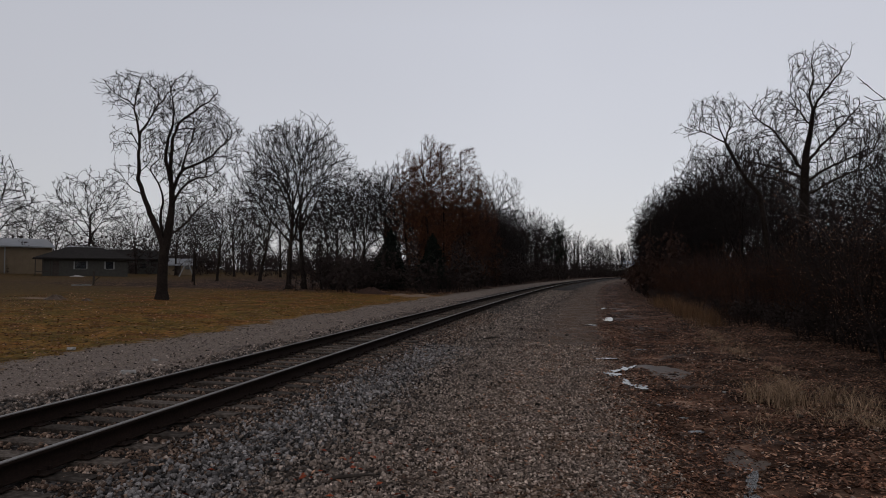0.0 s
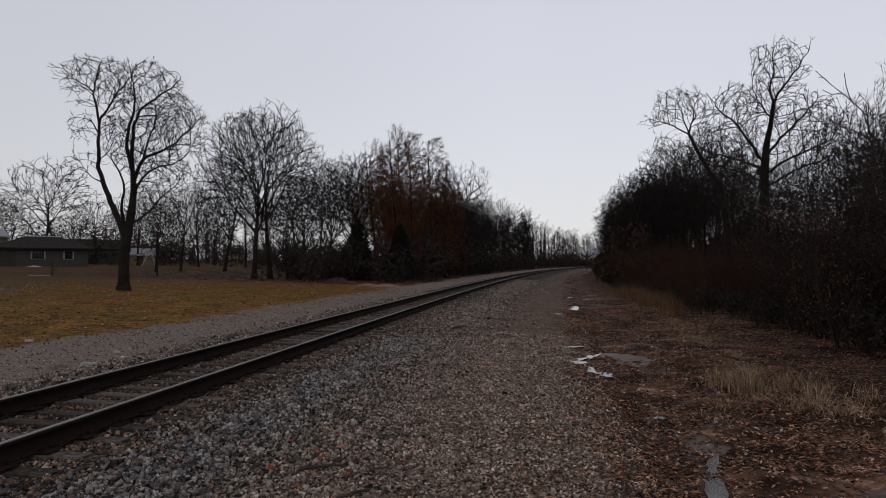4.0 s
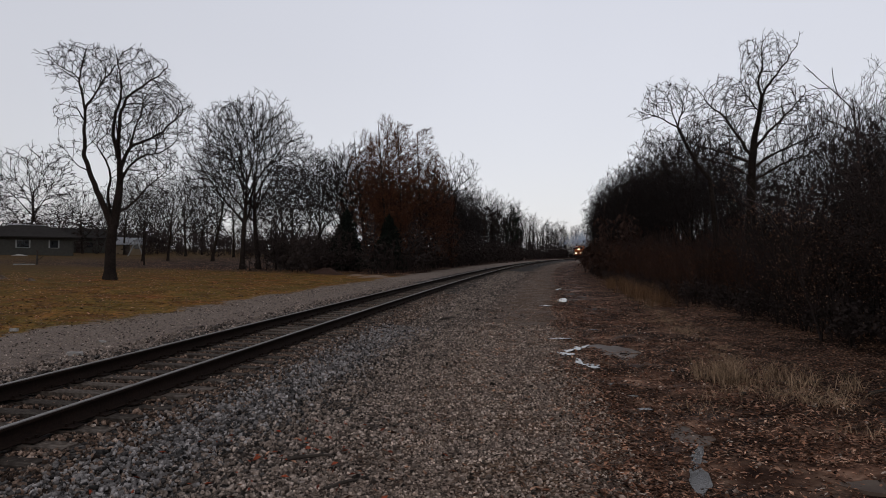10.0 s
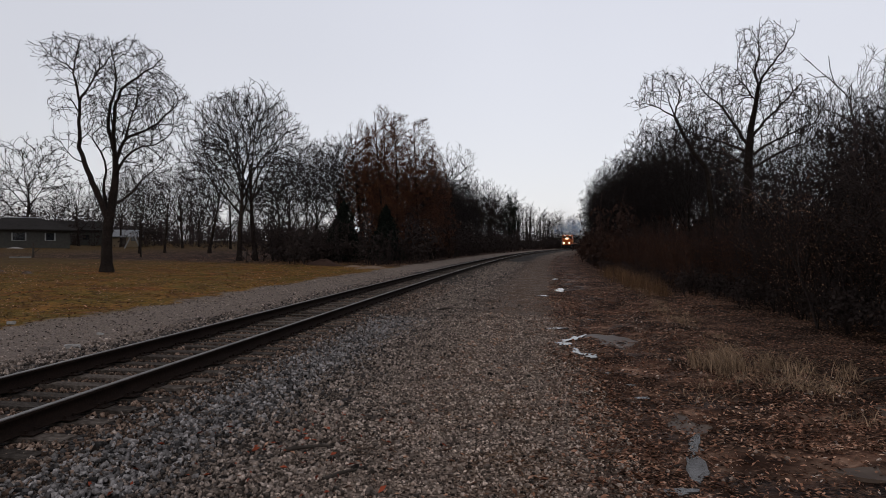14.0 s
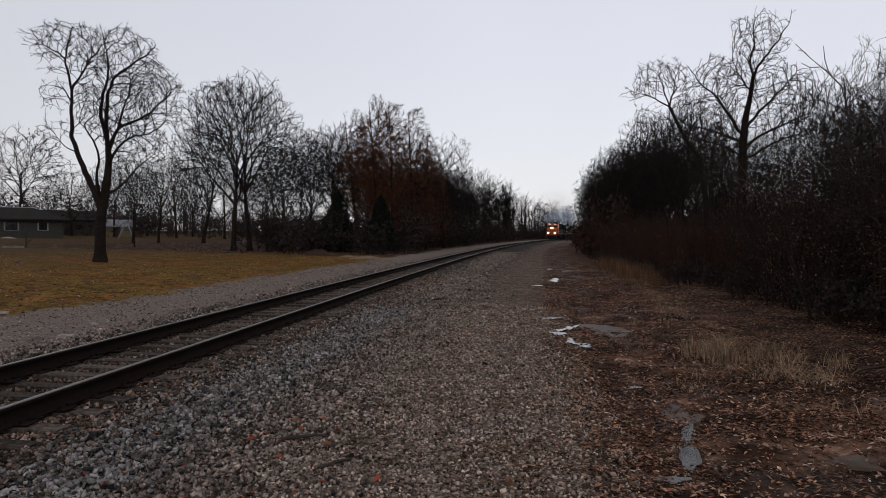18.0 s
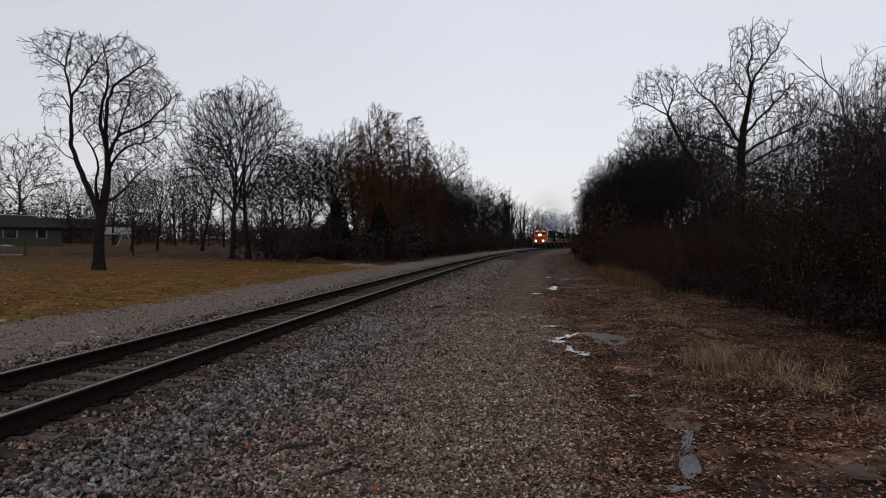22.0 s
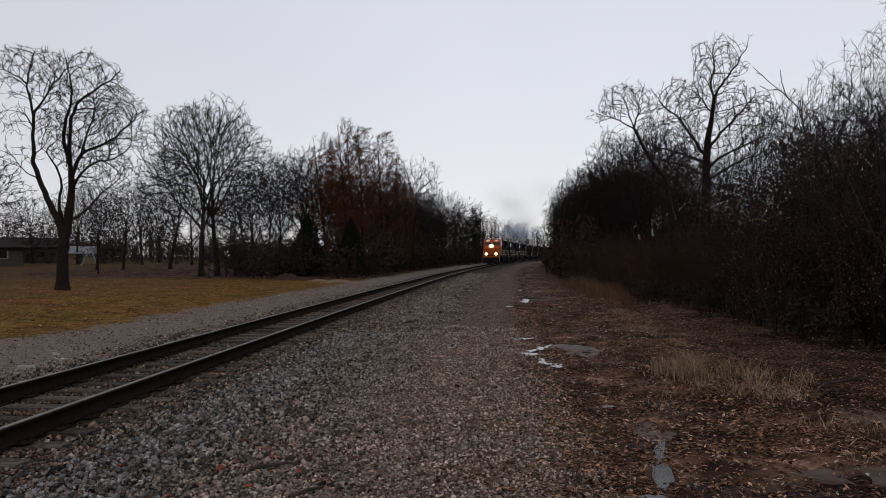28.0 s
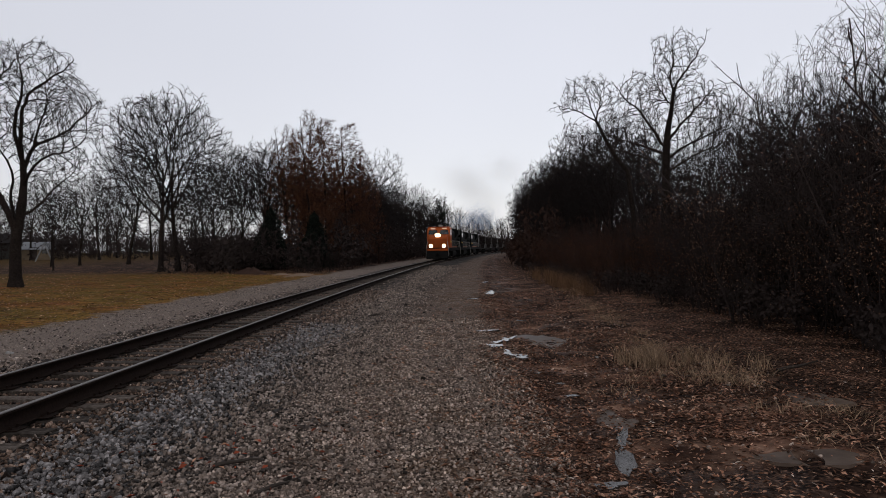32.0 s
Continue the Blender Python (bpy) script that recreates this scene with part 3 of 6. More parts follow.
def leaf_mesh(rng, centres, size, name, mat, parent, label=""):
    """Small folded leaves, two triangles each, at the places given."""
    c = np.asarray(centres)
    n = len(c)
    a = rng.normal(0, 1, (n, 3))
    a /= np.linalg.norm(a, axis=1)[:, None]
    b = np.cross(a, rng.normal(0, 1, (n, 3)))
    b /= np.linalg.norm(b, axis=1)[:, None] + 1e-9
    sz = size * rng.uniform(0.6, 1.3, (n, 1))
    nn = np.cross(a, b)
    v = np.stack([c - a * sz, c + b * sz * 0.5 + nn * sz * 0.2, c + a * sz, c - b * sz * 0.5 + nn * sz * 0.2], 1).reshape(-1, 3)
    i = np.arange(n)[:, None] * 4
    f = np.concatenate([i + np.array([0, 1, 2]), i + np.array([0, 2, 3])])
    return fast_mesh(name, v, f, mat, parent, label)


ROUND = dict(count=[11, 9, 7, 4], ratio=[0.5, 0.45, 0.45, 0.45], angle=[46, 46, 44, 40], bend=[0.08, 0.11, 0.15, 0.17],
             lift=[0.05, 0.04, 0.03, 0.03], fine=[0.42, 0.5, 0.6, 0.7], thin=0.010, cone=0.35)
ROUND["from"] = [0.28, 0.20, 0.15, 0.12]
SLIM = dict(ROUND, segs=(4, 3, 2, 2), sides=(6, 3, 3, 3, 3), count=[20, 6, 4, 3], ratio=[0.36, 0.5, 0.5, 0.4], angle=[48, 44, 45, 40], cone=0.5, fine=[0.34, 0.5, 0.6, 0.7],
            bend=[0.12, 0.15, 0.18, 0.2])

def foliage(rng, woods, ob, leaves, label, loose=0.10, top=1.0):
    count, size, mat = leaves
    src = np.concatenate([v for w in woods for v in w.v])
    src = src[src[:, 2] < top * src[:, 2].max()]
    c = src[rng.integers(0, len(src), count)] + rng.normal(0, loose, (count, 3))
    c = c[c[:, 2] > 0.2]
    tagged(leaf_mesh(rng, c, size, "foliage", mat, ob, label), kind="stuff")


def finish_tree(ob, woods, bark, twigs):
    woods[0].mesh("trunk", bark, ob)
    crown = Wood()
    for w in woods[1:]:
        for v, f in zip(w.v, w.f):
            crown.v.append(v), crown.f.append(f - f.min() + crown.n)
            crown.n += len(v)
    tagged(crown.mesh("crown", twigs, ob), kind="stuff")


def tree(seed, height, radius, spec, top=3, clear=None, twigs=TWIG, bark=BARK, label="", leaves=None, group="", lean=(0, 0), bend=0.03):
    """A tree with one leading stem: trunk, crown (and dead leaves where it holds them)."""
    rng = np.random.default_rng(seed)
    ob = thing("tree", label, "tree", group)
    woods = [Wood(), Wood(), Wood()]
    pts = wander(rng, (0, 0, -0.3), (lean[0], lean[1], 1), height + 0.3, 9, bend, 0.03)
    sp = dict(spec)
    if clear is not None:
        sp["from"] = [clear] + list(spec["from"][1:])
    woods[0].add(np.vstack([pts[0] - [0, 0, 0.05], pts[0] + [0, 0, 0.32], pts[0] + (pts[1] - pts[0]) * 0.55]), [radius * 1.5, radius * 1.2, radius], 9)
    branch_out(rng, woods, pts, radius, radius * 0.12, 0, top, sp)
    finish_tree(ob, woods, bark, twigs)
    if leaves:
        foliage(rng, woods[1:], ob, leaves, "dark evergreen needles" if leaves[2] is NEEDLE else "dead brown leaves still on the twigs", 0.25)
    return ob


def in_lobes(rng, lobes, count):
    """Places spread through a union of ellipsoids (x, y, z, half widths), a little denser towards their skins."""
    vol = np.array([l[3] * l[4] * l[5] * (l[6] if len(l) > 6 else 1.0) for l in lobes])
    pick = rng.choice(len(lobes), count, p=vol / vol.sum())
    d = rng.normal(0, 1, (count, 3))
    d /= np.linalg.norm(d, axis=1)[:, None]
    r = rng.uniform(0.02, 1, count) ** 0.30
    L = np.array([l[:6] for l in lobes])[pick]
    return L[:, :3] + d * r[:, None] * L[:, 3:6]


def colonise(rng, pos, par, goals, step, reach, kill, lift=0.0, heart=None, flow=0.0, rounds=170):
    """Lets a skeleton of nodes grow towards free places until each is reached."""
    pos, par = [np.asarray(p, float) for p in pos], list(par)
    goals = np.asarray(goals, float)
    base = np.array(pos)
    near = np.empty(len(goals), int)
    dist = np.empty(len(goals))
    for i in range(0, len(goals), 400):
        d = np.linalg.norm(goals[i:i + 400, None] - base[None], axis=2)
        near[i:i + 400], dist[i:i + 400] = d.argmin(1), d.min(1)
    live = dist > kill
    born = np.zeros(len(pos) + 60000, int)
    for _ in range(rounds):
        act = np.where(live & (dist < reach))[0]
        if len(act) == 0:
            break
        who, inv = np.unique(near[act], return_inverse=True)
        P = np.array([pos[w] for w in who])
        away = goals[act] - P[inv]
        away /= np.linalg.norm(away, axis=1)[:, None] + 1e-9
        ahead = np.array([unit(pos[w] - pos[par[w]]) if par[w] >= 0 else np.zeros(3) for w in who])
        fit = (away * ahead[inv]).sum(1) > 0.22
        fit |= (ahead[inv] == 0).all(1)
        way = np.zeros((len(who), 3))
        np.add.at(way, inv[fit], away[fit])
        none = (way == 0).all(1)
        way /= np.linalg.norm(way, axis=1)[:, None] + 1e-9
        ok = (born[who] < 4) & ~none
        way = way + 0.55 * ahead + rng.normal(0, 0.07, way.shape) + np.array([0, 0, lift])
        if flow:
            out = P - heart
            way += flow * out / (np.linalg.norm(out, axis=1)[:, None] + 1e-9)
        way /= np.linalg.norm(way, axis=1)[:, None] + 1e-9
        fresh = (P + way * step)[ok]
        live[act[(born[who] >= 4)[inv]]] = False
        if len(fresh) == 0:
            break
        n0 = len(pos)
        born[who] += 1
        pos += list(fresh)
        par += list(who[ok])
        rest = np.where(live)[0]
        for i in range(0, len(rest), 800):
            rr_ = rest[i:i + 800]
            d = np.linalg.norm(goals[rr_, None] - fresh[None], axis=2)
            m, am = d.min(1), d.argmin(1)
            better = m < dist[rr_]
            dist[rr_[better]], near[rr_[better]] = m[better], am[better] + n0
        live &= dist > kill
    return np.array(pos), np.array(par)


def clothe(rng, pos, par, least, thin, power, twig, sprigs, stout):
    """Tubes along the branches of a skeleton, thick by what they bear; returns (tubes of stout wood, tubes of fine wood)."""
    n = len(pos)
    kids = [[] for _ in range(n)]
    for i in range(n):
        if par[i] >= 0:
            kids[par[i]].append(i)
    load = np.zeros(n)
    for i in range(n - 1, -1, -1):
        if not kids[i]:
            load[i] = 1.0
        if par[i] >= 0:
            load[par[i]] += load[i]
    rad = thin * load ** (1 / power)
    m = len(least)
    rad[:m] = np.maximum(np.minimum(rad[:m], np.array(least) * 1.1), least)
    for i in range(n):
        if par[i] >= 0:
            rad[i] = min(rad[i], rad[par[i]])
    heavy, fine = Wood(), Wood()
    todo = [i for i in range(n) if par[i] < 0]
    while todo:
        i = todo.pop()
        chain = [par[i], i] if par[i] >= 0 else [i]
        while kids[i]:
            ks = sorted(kids[i], key=lambda k: -load[k])
            todo += ks[1:]
            i = ks[0]
            chain.append(i)
        p, r = pos[chain], rad[chain].copy()
        if par[chain[0]] >= 0 or len(chain) > 1:
            r[0] = min(r[0], r[1] * 1.15)
        tip = unit(p[-1] - p[-2]) if len(p) > 1 else np.array([0, 0, 1.0])
        end = p[-1] + (tip + rng.normal(0, 0.25, 3)) * twig * rng.uniform(0.6, 1.3)
        p, r = np.vstack([p, end]), np.append(r, thin * 0.6)
        if len(p) > 3:
            q = p.copy()
            q[1:-1] = 0.5 * p[1:-1] + 0.25 * (p[:-2] + p[2:])
            p = q
        # part a chain where it grows thin
        w = heavy if r[0] > stout else fine
        w.add(p, r, 8 if r[0] > 0.10 else (5 if r[0] > 0.035 else 3))
        # sprays of fine twigs: a leading shoot with forward side shoots
        spots = [(len(p) - 1, 1.0)] + [(int(rng.integers(max(1, len(p) // 3), len(p))), 0.8) for _ in range(rng.poisson(sprigs * len(chain)))]
        for j, big in spots:
            if r[j] > 0.045:
                continue
            tan = unit(p[j] - p[j - 1])
            way = unit(tan + rng.normal(0, 0.2, 3)) if big == 1.0 else side_way(rng, tan, radians(rng.uniform(22, 52)))
            way[2] += 0.12
            a = p[j] - (p[j] - p[j - 1]) * rng.uniform(0, 1)
            shoot = wander(rng, a, way, twig * big * rng.uniform(0.9, 1.6), 2, 0.10, 0.05)
            fine.add(shoot, [thin, thin * 0.8, thin * 0.5], 3)
            for _ in range(2):
                f = rng.uniform(0.1, 0.9)
                c = shoot[0] + (shoot[2] - shoot[0]) * f
                d = c + side_way(rng, unit(shoot[2] - shoot[0]), radians(rng.uniform(22, 45))) * twig * rng.uniform(0.5, 1.0)
                fine.add(np.array([c, d]), [thin * 0.75, thin * 0.5], 3)
    return heavy, fine


def grown(seed, label, trunk, trunk_r, limbs, goals, step=0.25, reach=2.2, kill=0.4, thin=0.009, power=2.35, twig=0.3, sprigs=0.5, stout=0.03, lift=0.03,
          bark=None, twigs=None, group="", flow=0.40, parts=False):
    """A tree grown from its trunk and main limbs (bent lines with their thickness) into the room of its crown."""
    rng = np.random.default_rng(seed)
    ob = thing("tree", label, "tree", group)
    bark, twigs = bark or BARK_DARK, twigs or TWIG
    tw = Wood()
    tw.add(np.array(trunk, float), trunk_r, 12)
    tw.mesh("trunk", bark, ob)
    pos, par, least = [], [], []

    def seat(line, r0, r1, jitter, radii=None):
        line = np.array(line, float)
        seg = np.linalg.norm(np.diff(line, axis=0), axis=1)
        at = np.concatenate([[0], np.cumsum(seg)])
        k = max(2, int(at[-1] / step) + 1)
        t = np.linspace(0, at[-1], k)
        p = np.stack([np.interp(t, at, line[:, i]) for i in range(3)], 1)
        p[1:] += rng.normal(0, jitter, (k - 1, 3))
        first = len(pos)
        root = -1
        if first:
            root = int(np.linalg.norm(np.array(pos) - p[0], axis=1).argmin())
        for i in range(k):
            pos.append(p[i])
            par.append(root if i == 0 else first + i - 1)
            least.append(max(thin, float(np.interp(t[i], at, radii)) if radii is not None else r0 + (r1 - r0) * (i / (k - 1)) ** 0.8))
    seat(trunk, trunk_r[0], trunk_r[-1], 0.0, [r * 0.8 for r in trunk_r])
    for line, r in limbs:
        seat(line, r, r * 0.22, 0.035)
    P, Q = colonise(rng, pos, par, goals(rng), step, reach, kill, lift, np.array(trunk[len(trunk) // 2], float), flow)
    least = np.array(least)
    heavy, fine = clothe(rng, P, Q, least, thin, power, twig, sprigs, stout)
    if parts:
        rest = Wood()
        for v, f in zip(heavy.v, heavy.f):
            f = f - f.min()
            if f[0][3] - f[0][0] >= 8:
                fast_mesh("limb", v, f, bark, ob, sides=4, smooth=True)
            else:
                rest.v.append(v), rest.f.append(f + rest.n)
                rest.n += len(v)
        heavy = rest
    if heavy.v:
        tagged(heavy.mesh("branchwork", bark, ob, "dark main branches"), kind="stuff")
    tagged(fine.mesh("crown", twigs, ob), kind="stuff")
    return ob


def broad(seed, height, spread, radius, fork=0.28, limbs=7, wide=46, count=1500, thin=0.009, kill=0.42, step=0.28, twig=0.34, low=0.85, label="", group="", bark=None, twigs=None,
          sprigs=0.25, power=2.0):
    """A bare tree whose stem parts into rising limbs that fill a dome."""
    rng = np.random.default_rng(seed + 500)
    hf = height * fork
    stem = wander(rng, (0, 0, -0.3), (0, 0, 1), height * 0.62, 8, 0.05, 0.03)
    stem[:2, :2] *= 0.3
    rad = np.linspace(radius * 1.05, radius * 0.30, len(stem))
    rad[0] = radius * 1.6
    out = []
    for i in range(limbs):
        z = hf + (height * 0.58 - hf) * i / limbs
        j = int(np.argmin(abs(stem[:, 2] - z)))
        th = radians(wide * (1 - 0.55 * i / limbs) * rng.uniform(0.85, 1.15))
        ph = i * 2.4 + rng.uniform(-0.5, 0.5)
        way = np.array([math.sin(th) * math.cos(ph), math.sin(th) * math.sin(ph), math.cos(th)])
        ln = min(spread * 0.85 / max(0.3, math.sin(th)), (height - stem[j][2]) * 0.62)
        out.append((wander(rng, stem[j], way, ln, 6, 0.09, 0.07), radius * 0.46 * (1 - 0.4 * i / limbs)))
    zc = hf * low + (height - hf * low) * 0.54
    lobes = [(0, 0, zc, spread, spread, (height - hf * low) * 0.46), (0, 0, zc + 0.12 * height, spread * 0.8, spread * 0.8, (height - zc - 0.12 * height))]
    for k in range(4):
        a = rng.uniform(0, 6.28)
        lobes.append((math.cos(a) * spread * 0.5, math.sin(a) * spread * 0.5, zc + rng.uniform(-0.1, 0.2) * height, spread * 0.6, spread * 0.6, height * 0.2))
    return grown(seed, label, stem, list(rad), out, lambda g: in_lobes(g, lobes, count), step, height, kill, thin, power, twig, sprigs, 0.03, 0.04, bark, twigs, group)


def column(seed, height, spread, radius, count=1500, thin=0.010, kill=0.42, step=0.30, twig=0.30, label="", group="", bark=None, twigs=None, leaves=None):
    """A tall tree with one leading stem, many short rising branches and a pointed top."""
    rng = np.random.default_rng(seed + 700)
    stem = wander(rng, (0, 0, -0.3), (0, 0, 1), height * 0.985 + 0.3, 12, 0.025, 0.05)
    rad = np.linspace(radius, 0.02, len(stem))
    rad[0] = radius * 1.5
    out = []
    for i in range(26):
        f = 0.16 + 0.76 * (i + 0.5) / 26
        j = f * (len(stem) - 1)
        at = stem[int(j)] + (stem[min(int(j) + 1, len(stem) - 1)] - stem[int(j)]) * (j - int(j))
        ph, th = i * 2.4 + rng.uniform(-0.5, 0.5), radians(rng.uniform(48, 66))
        w = spread * min(1.0, (1.03 - f) / 0.5) ** 0.8
        out.append((wander(rng, at, (math.sin(th) * math.cos(ph), math.sin(th) * math.sin(ph), math.cos(th)), w * rng.uniform(0.6, 0.95), 4, 0.08, 0.06), radius * 0.22 * (1.05 - f)))

    def goals(g):
        f = g.uniform(0.10, 1.0, count)
        w = spread * np.minimum(1.0, (1.03 - f) / 0.5) ** 0.8 * np.minimum(1.0, 0.55 + f * 1.4)
        a, r = g.uniform(0, 6.283, count), np.sqrt(g.uniform(0.02, 1, count))
        lump = 1 + 0.18 * np.sin(3 * a + 9 * f) + 0.12 * np.sin(5 * a - 14 * f)
        return np.stack([r * w * lump * np.cos(a), r * w * lump * np.sin(a), f * height], 1)
    ob = grown(seed, label, stem, list(rad), out, goals, step, 3.0, kill, thin, 2.05, twig, 0.3, 0.03, 0.14, bark, twigs, group, 0.12)
    if leaves:
        n, size, mat = leaves
        g = np.random.default_rng(seed)
        me = [c for c in ob.children if c.name.startswith("crown")][0].data
        v = np.empty(len(me.vertices) * 3, np.float32)
        me.vertices.foreach_get("co", v)
        v = v.reshape(-1, 3)
        tagged(leaf_mesh(g, v[g.integers(0, len(v), n)] + g.normal(0, 0.09, (n, 3)), size, "foliage", mat, ob, "dead brown leaves still on the twigs"), kind="stuff")
    return ob


def ground_pose(x, y, turn=0.0, size=1.0, tall=1.0):
    return pose(x, y, gz(x, y), 0, 0, turn) @ Matrix.Diagonal((size, size, size * tall, 1))


used = set()


def stand(ob, x, y, turn=0.0, size=1.0, tall=1.0, label=""):
    """The first standing of a kind moves the kind itself, the next ones are copies."""
    m = ground_pose(x, y, turn, size, tall)
    if ob not in used:
        used.add(ob)
        ob.matrix_basis = m
    else:
        ob = copy_thing(ob, m)
        ob.matrix_basis = m
    return tagged(ob, label)


def facing(x, y):
    """The turn by which a thing shows its own x axis across the view from the eye."""
    return -math.degrees(math.atan2(x, y))


# the large lawn tree: low fork, one limb sweeping aside and up, others rising
x, y = polar(-22.35, 41)
grown(12, "tall bare forked shade tree with dark bark on the lawn",
      [(0, 0, -0.4), (0, 0, 0.05), (0.0, 0, 0.45), (0.0, 0.0, 1.1), (0.02, 0.0, 2.0), (0.10, 0.0, 2.9), (0.25, 0.05, 3.7), (0.38, 0.1, 4.6), (0.44, 0.1, 5.4), (0.40, 0.1, 6.4)],
      [0.50, 0.40, 0.31, 0.28, 0.265, 0.26, 0.24, 0.20, 0.17, 0.14], [
    ([(0.1, 0, 2.7), (-0.30, -0.2, 3.8), (-0.85, -0.4, 5.2), (-1.25, -0.4, 6.4), (-1.32, -0.3, 7.6), (-1.28, -0.2, 8.8), (-1.42, -0.1, 9.8), (-1.60, 0.0, 10.7)], 0.179),
    ([(-1.60, 0, 10.7), (-1.9, 0.2, 11.0), (-2.5, 0.2, 11.2), (-3.1, 0.1, 11.9)], 0.047),
    ([(-1.58, 0, 10.6), (-1.42, -0.3, 11.6), (-1.2, -0.4, 12.4)], 0.055),
    ([(-1.30, -0.2, 9.0), (-0.95, 0.2, 9.8), (-0.4, 0.4, 10.9), (0.2, 0.5, 11.7), (0.9, 0.6, 12.2)], 0.070),
    ([(-1.3, -0.3, 8.4), (-1.6, -0.6, 9.0), (-2.2, -0.8, 9.1)], 0.047),
    ([(0.0, 0.1, 3.2), (-0.15, 0.4, 4.6), (-0.02, 0.6, 5.9), (-0.25, 0.7, 6.5), (-0.7, 0.9, 7.2), (-1.0, 1.0, 7.6)], 0.109),
    ([(0.40, 0.1, 6.3), (0.20, 0.2, 7.2), (0.02, 0.2, 8.0), (0.2, 0.3, 9.1), (0.45, 0.3, 9.9), (0.4, 0.4, 11.0), (0.2, 0.5, 12.2)], 0.125),
    ([(0.38, 0.1, 6.6), (0.33, -0.4, 8.0), (0.45, -0.7, 9.0), (0.8, -0.9, 9.9), (1.5, -1.0, 10.5), (2.2, -1.0, 11.0), (2.75, -0.9, 11.7)], 0.117),
    ([(0.42, 0.1, 5.9), (0.75, 0.5, 6.9), (1.0, 0.8, 7.4), (1.75, 1.0, 7.8), (2.6, 1.1, 8.4), (3.5, 1.0, 9.4), (3.95, 0.9, 10.0)], 0.109),
    ([(0.9, 0.7, 7.2), (1.2, 0.9, 8.6), (1.6, 1.2, 9.7), (1.5, 1.4, 11.0)], 0.070),
    ([(0.40, 0.0, 5.2), (0.9, -0.6, 6.2), (1.6, -1.0, 6.7), (2.4, -1.2, 6.9), (3.2, -1.2, 7.5)], 0.086),
    ([(0.25, 0.05, 3.6), (0.8, 0.5, 3.9), (1.4, 0.8, 4.6), (1.9, 1.0, 5.2), (2.5, 1.0, 5.8)], 0.094),
    ([(-1.0, -0.4, 5.7), (-1.7, -0.7, 6.1), (-2.3, -0.9, 6.9)], 0.039)],
      lambda g: in_lobes(g, [(-1.25, 0, 11.1, 1.7, 1.7, 1.45), (-2.6, 0.1, 11.6, 0.85, 0.8, 0.65), (1.1, 0.2, 11.1, 1.9, 1.9, 1.45), (2.5, 0, 9.2, 1.6, 1.9, 1.8), (0.7, 0.2, 8.4, 2.0, 2.4, 2.0),
                             (-2.0, -0.5, 8.7, 0.7, 0.9, 0.9, 0.6), (-2.0, -0.6, 6.7, 0.9, 0.9, 0.6, 0.6), (1.7, 0, 6.4, 1.9, 2.0, 1.4), (1.8, 0.8, 5.0, 1.2, 1.2, 0.8, 0.7)], 9000),
      step=0.18, reach=2.6, kill=0.205, thin=0.0115, power=2.0, twig=0.24, sprigs=0.32, parts=True).matrix_basis = ground_pose(x, y, facing(x, y))

L_ROUND = "bare grey-brown deciduous tree with a broad rounded crown"
L_SLIM = "slender bare tree of the dark leafless wood"
L_RUST = "tall conical tree with rusty brown dead foliage"
RND = [broad(21, 10.0, 3.5, 0.17, 0.30, 9, 44, 5200, 0.0118, 0.21, 0.20, 0.24, label=L_ROUND, group="bare trees"),
       broad(22, 10.0, 3.0, 0.15, 0.26, 9, 40, 4600, 0.0118, 0.21, 0.20, 0.24, label=L_ROUND, group="bare trees"),
       broad(23, 10.0, 3.7, 0.17, 0.28, 9, 48, 5600, 0.0118, 0.21, 0.20, 0.24, label=L_ROUND, group="bare trees")]
FAR = [broad(26, 10.0, 3.9, 0.17, 0.18, 8, 48, 2000, 0.021, 0.32, 0.30, 0.34, label=L_ROUND, group="far bare trees", sprigs=0.25),
       broad(27, 10.0, 3.2, 0.15, 0.2, 8, 44, 1800, 0.021, 0.32, 0.30, 0.34, label=L_ROUND, group="far bare trees", sprigs=0.25)]
SLM = [broad(31 + i, 9.0, 1.7 + 0.2 * i, 0.10, 0.14 + 0.04 * i, 8, 34, 1800, 0.0105, 0.26, 0.22, 0.26, label=L_SLIM, group="wood edge trees", bark=BARK_DARK) for i in range(4)]
WLD = [broad(35 + i, 8.0, 2.2 + 0.35 * i, 0.10, 0.14, 9, 44, 2200, 0.0105, 0.26, 0.22, 0.26, label="dark bare tree with a dense twiggy crown in the wood", group="wood edge trees", bark=BARK_DARK) for i in range(3)]
RST = [column(41 + i, 14.0, 2.5 + 0.3 * i, 0.16, 4200, 0.0130, 0.26, 0.24, 0.26, L_RUST, "rusty conical trees", BARK_DARK, TWIG_RUST, (19000, 0.040, LEAF_RUST)) for i in range(2)]
SPR = [broad(81 + i, 9.0, 1.3 + 0.25 * i, 0.06, 0.36, 5, 32, 520, 0.0060, 0.32, 0.22, 0.26, label="slim bare sapling with sparse upright twigs above the brush", group="bare saplings",
             bark=BARK_DARK, sprigs=0.12) for i in range(3)]
PINE = tree(45, 9.5, 0.14, dict(SLIM, count=[22, 5, 3, 2]), top=2, label="ragged dark evergreen standing above the far wood", leaves=(1700, 0.16, NEEDLE), bark=BARK_DARK, clear=0.3)


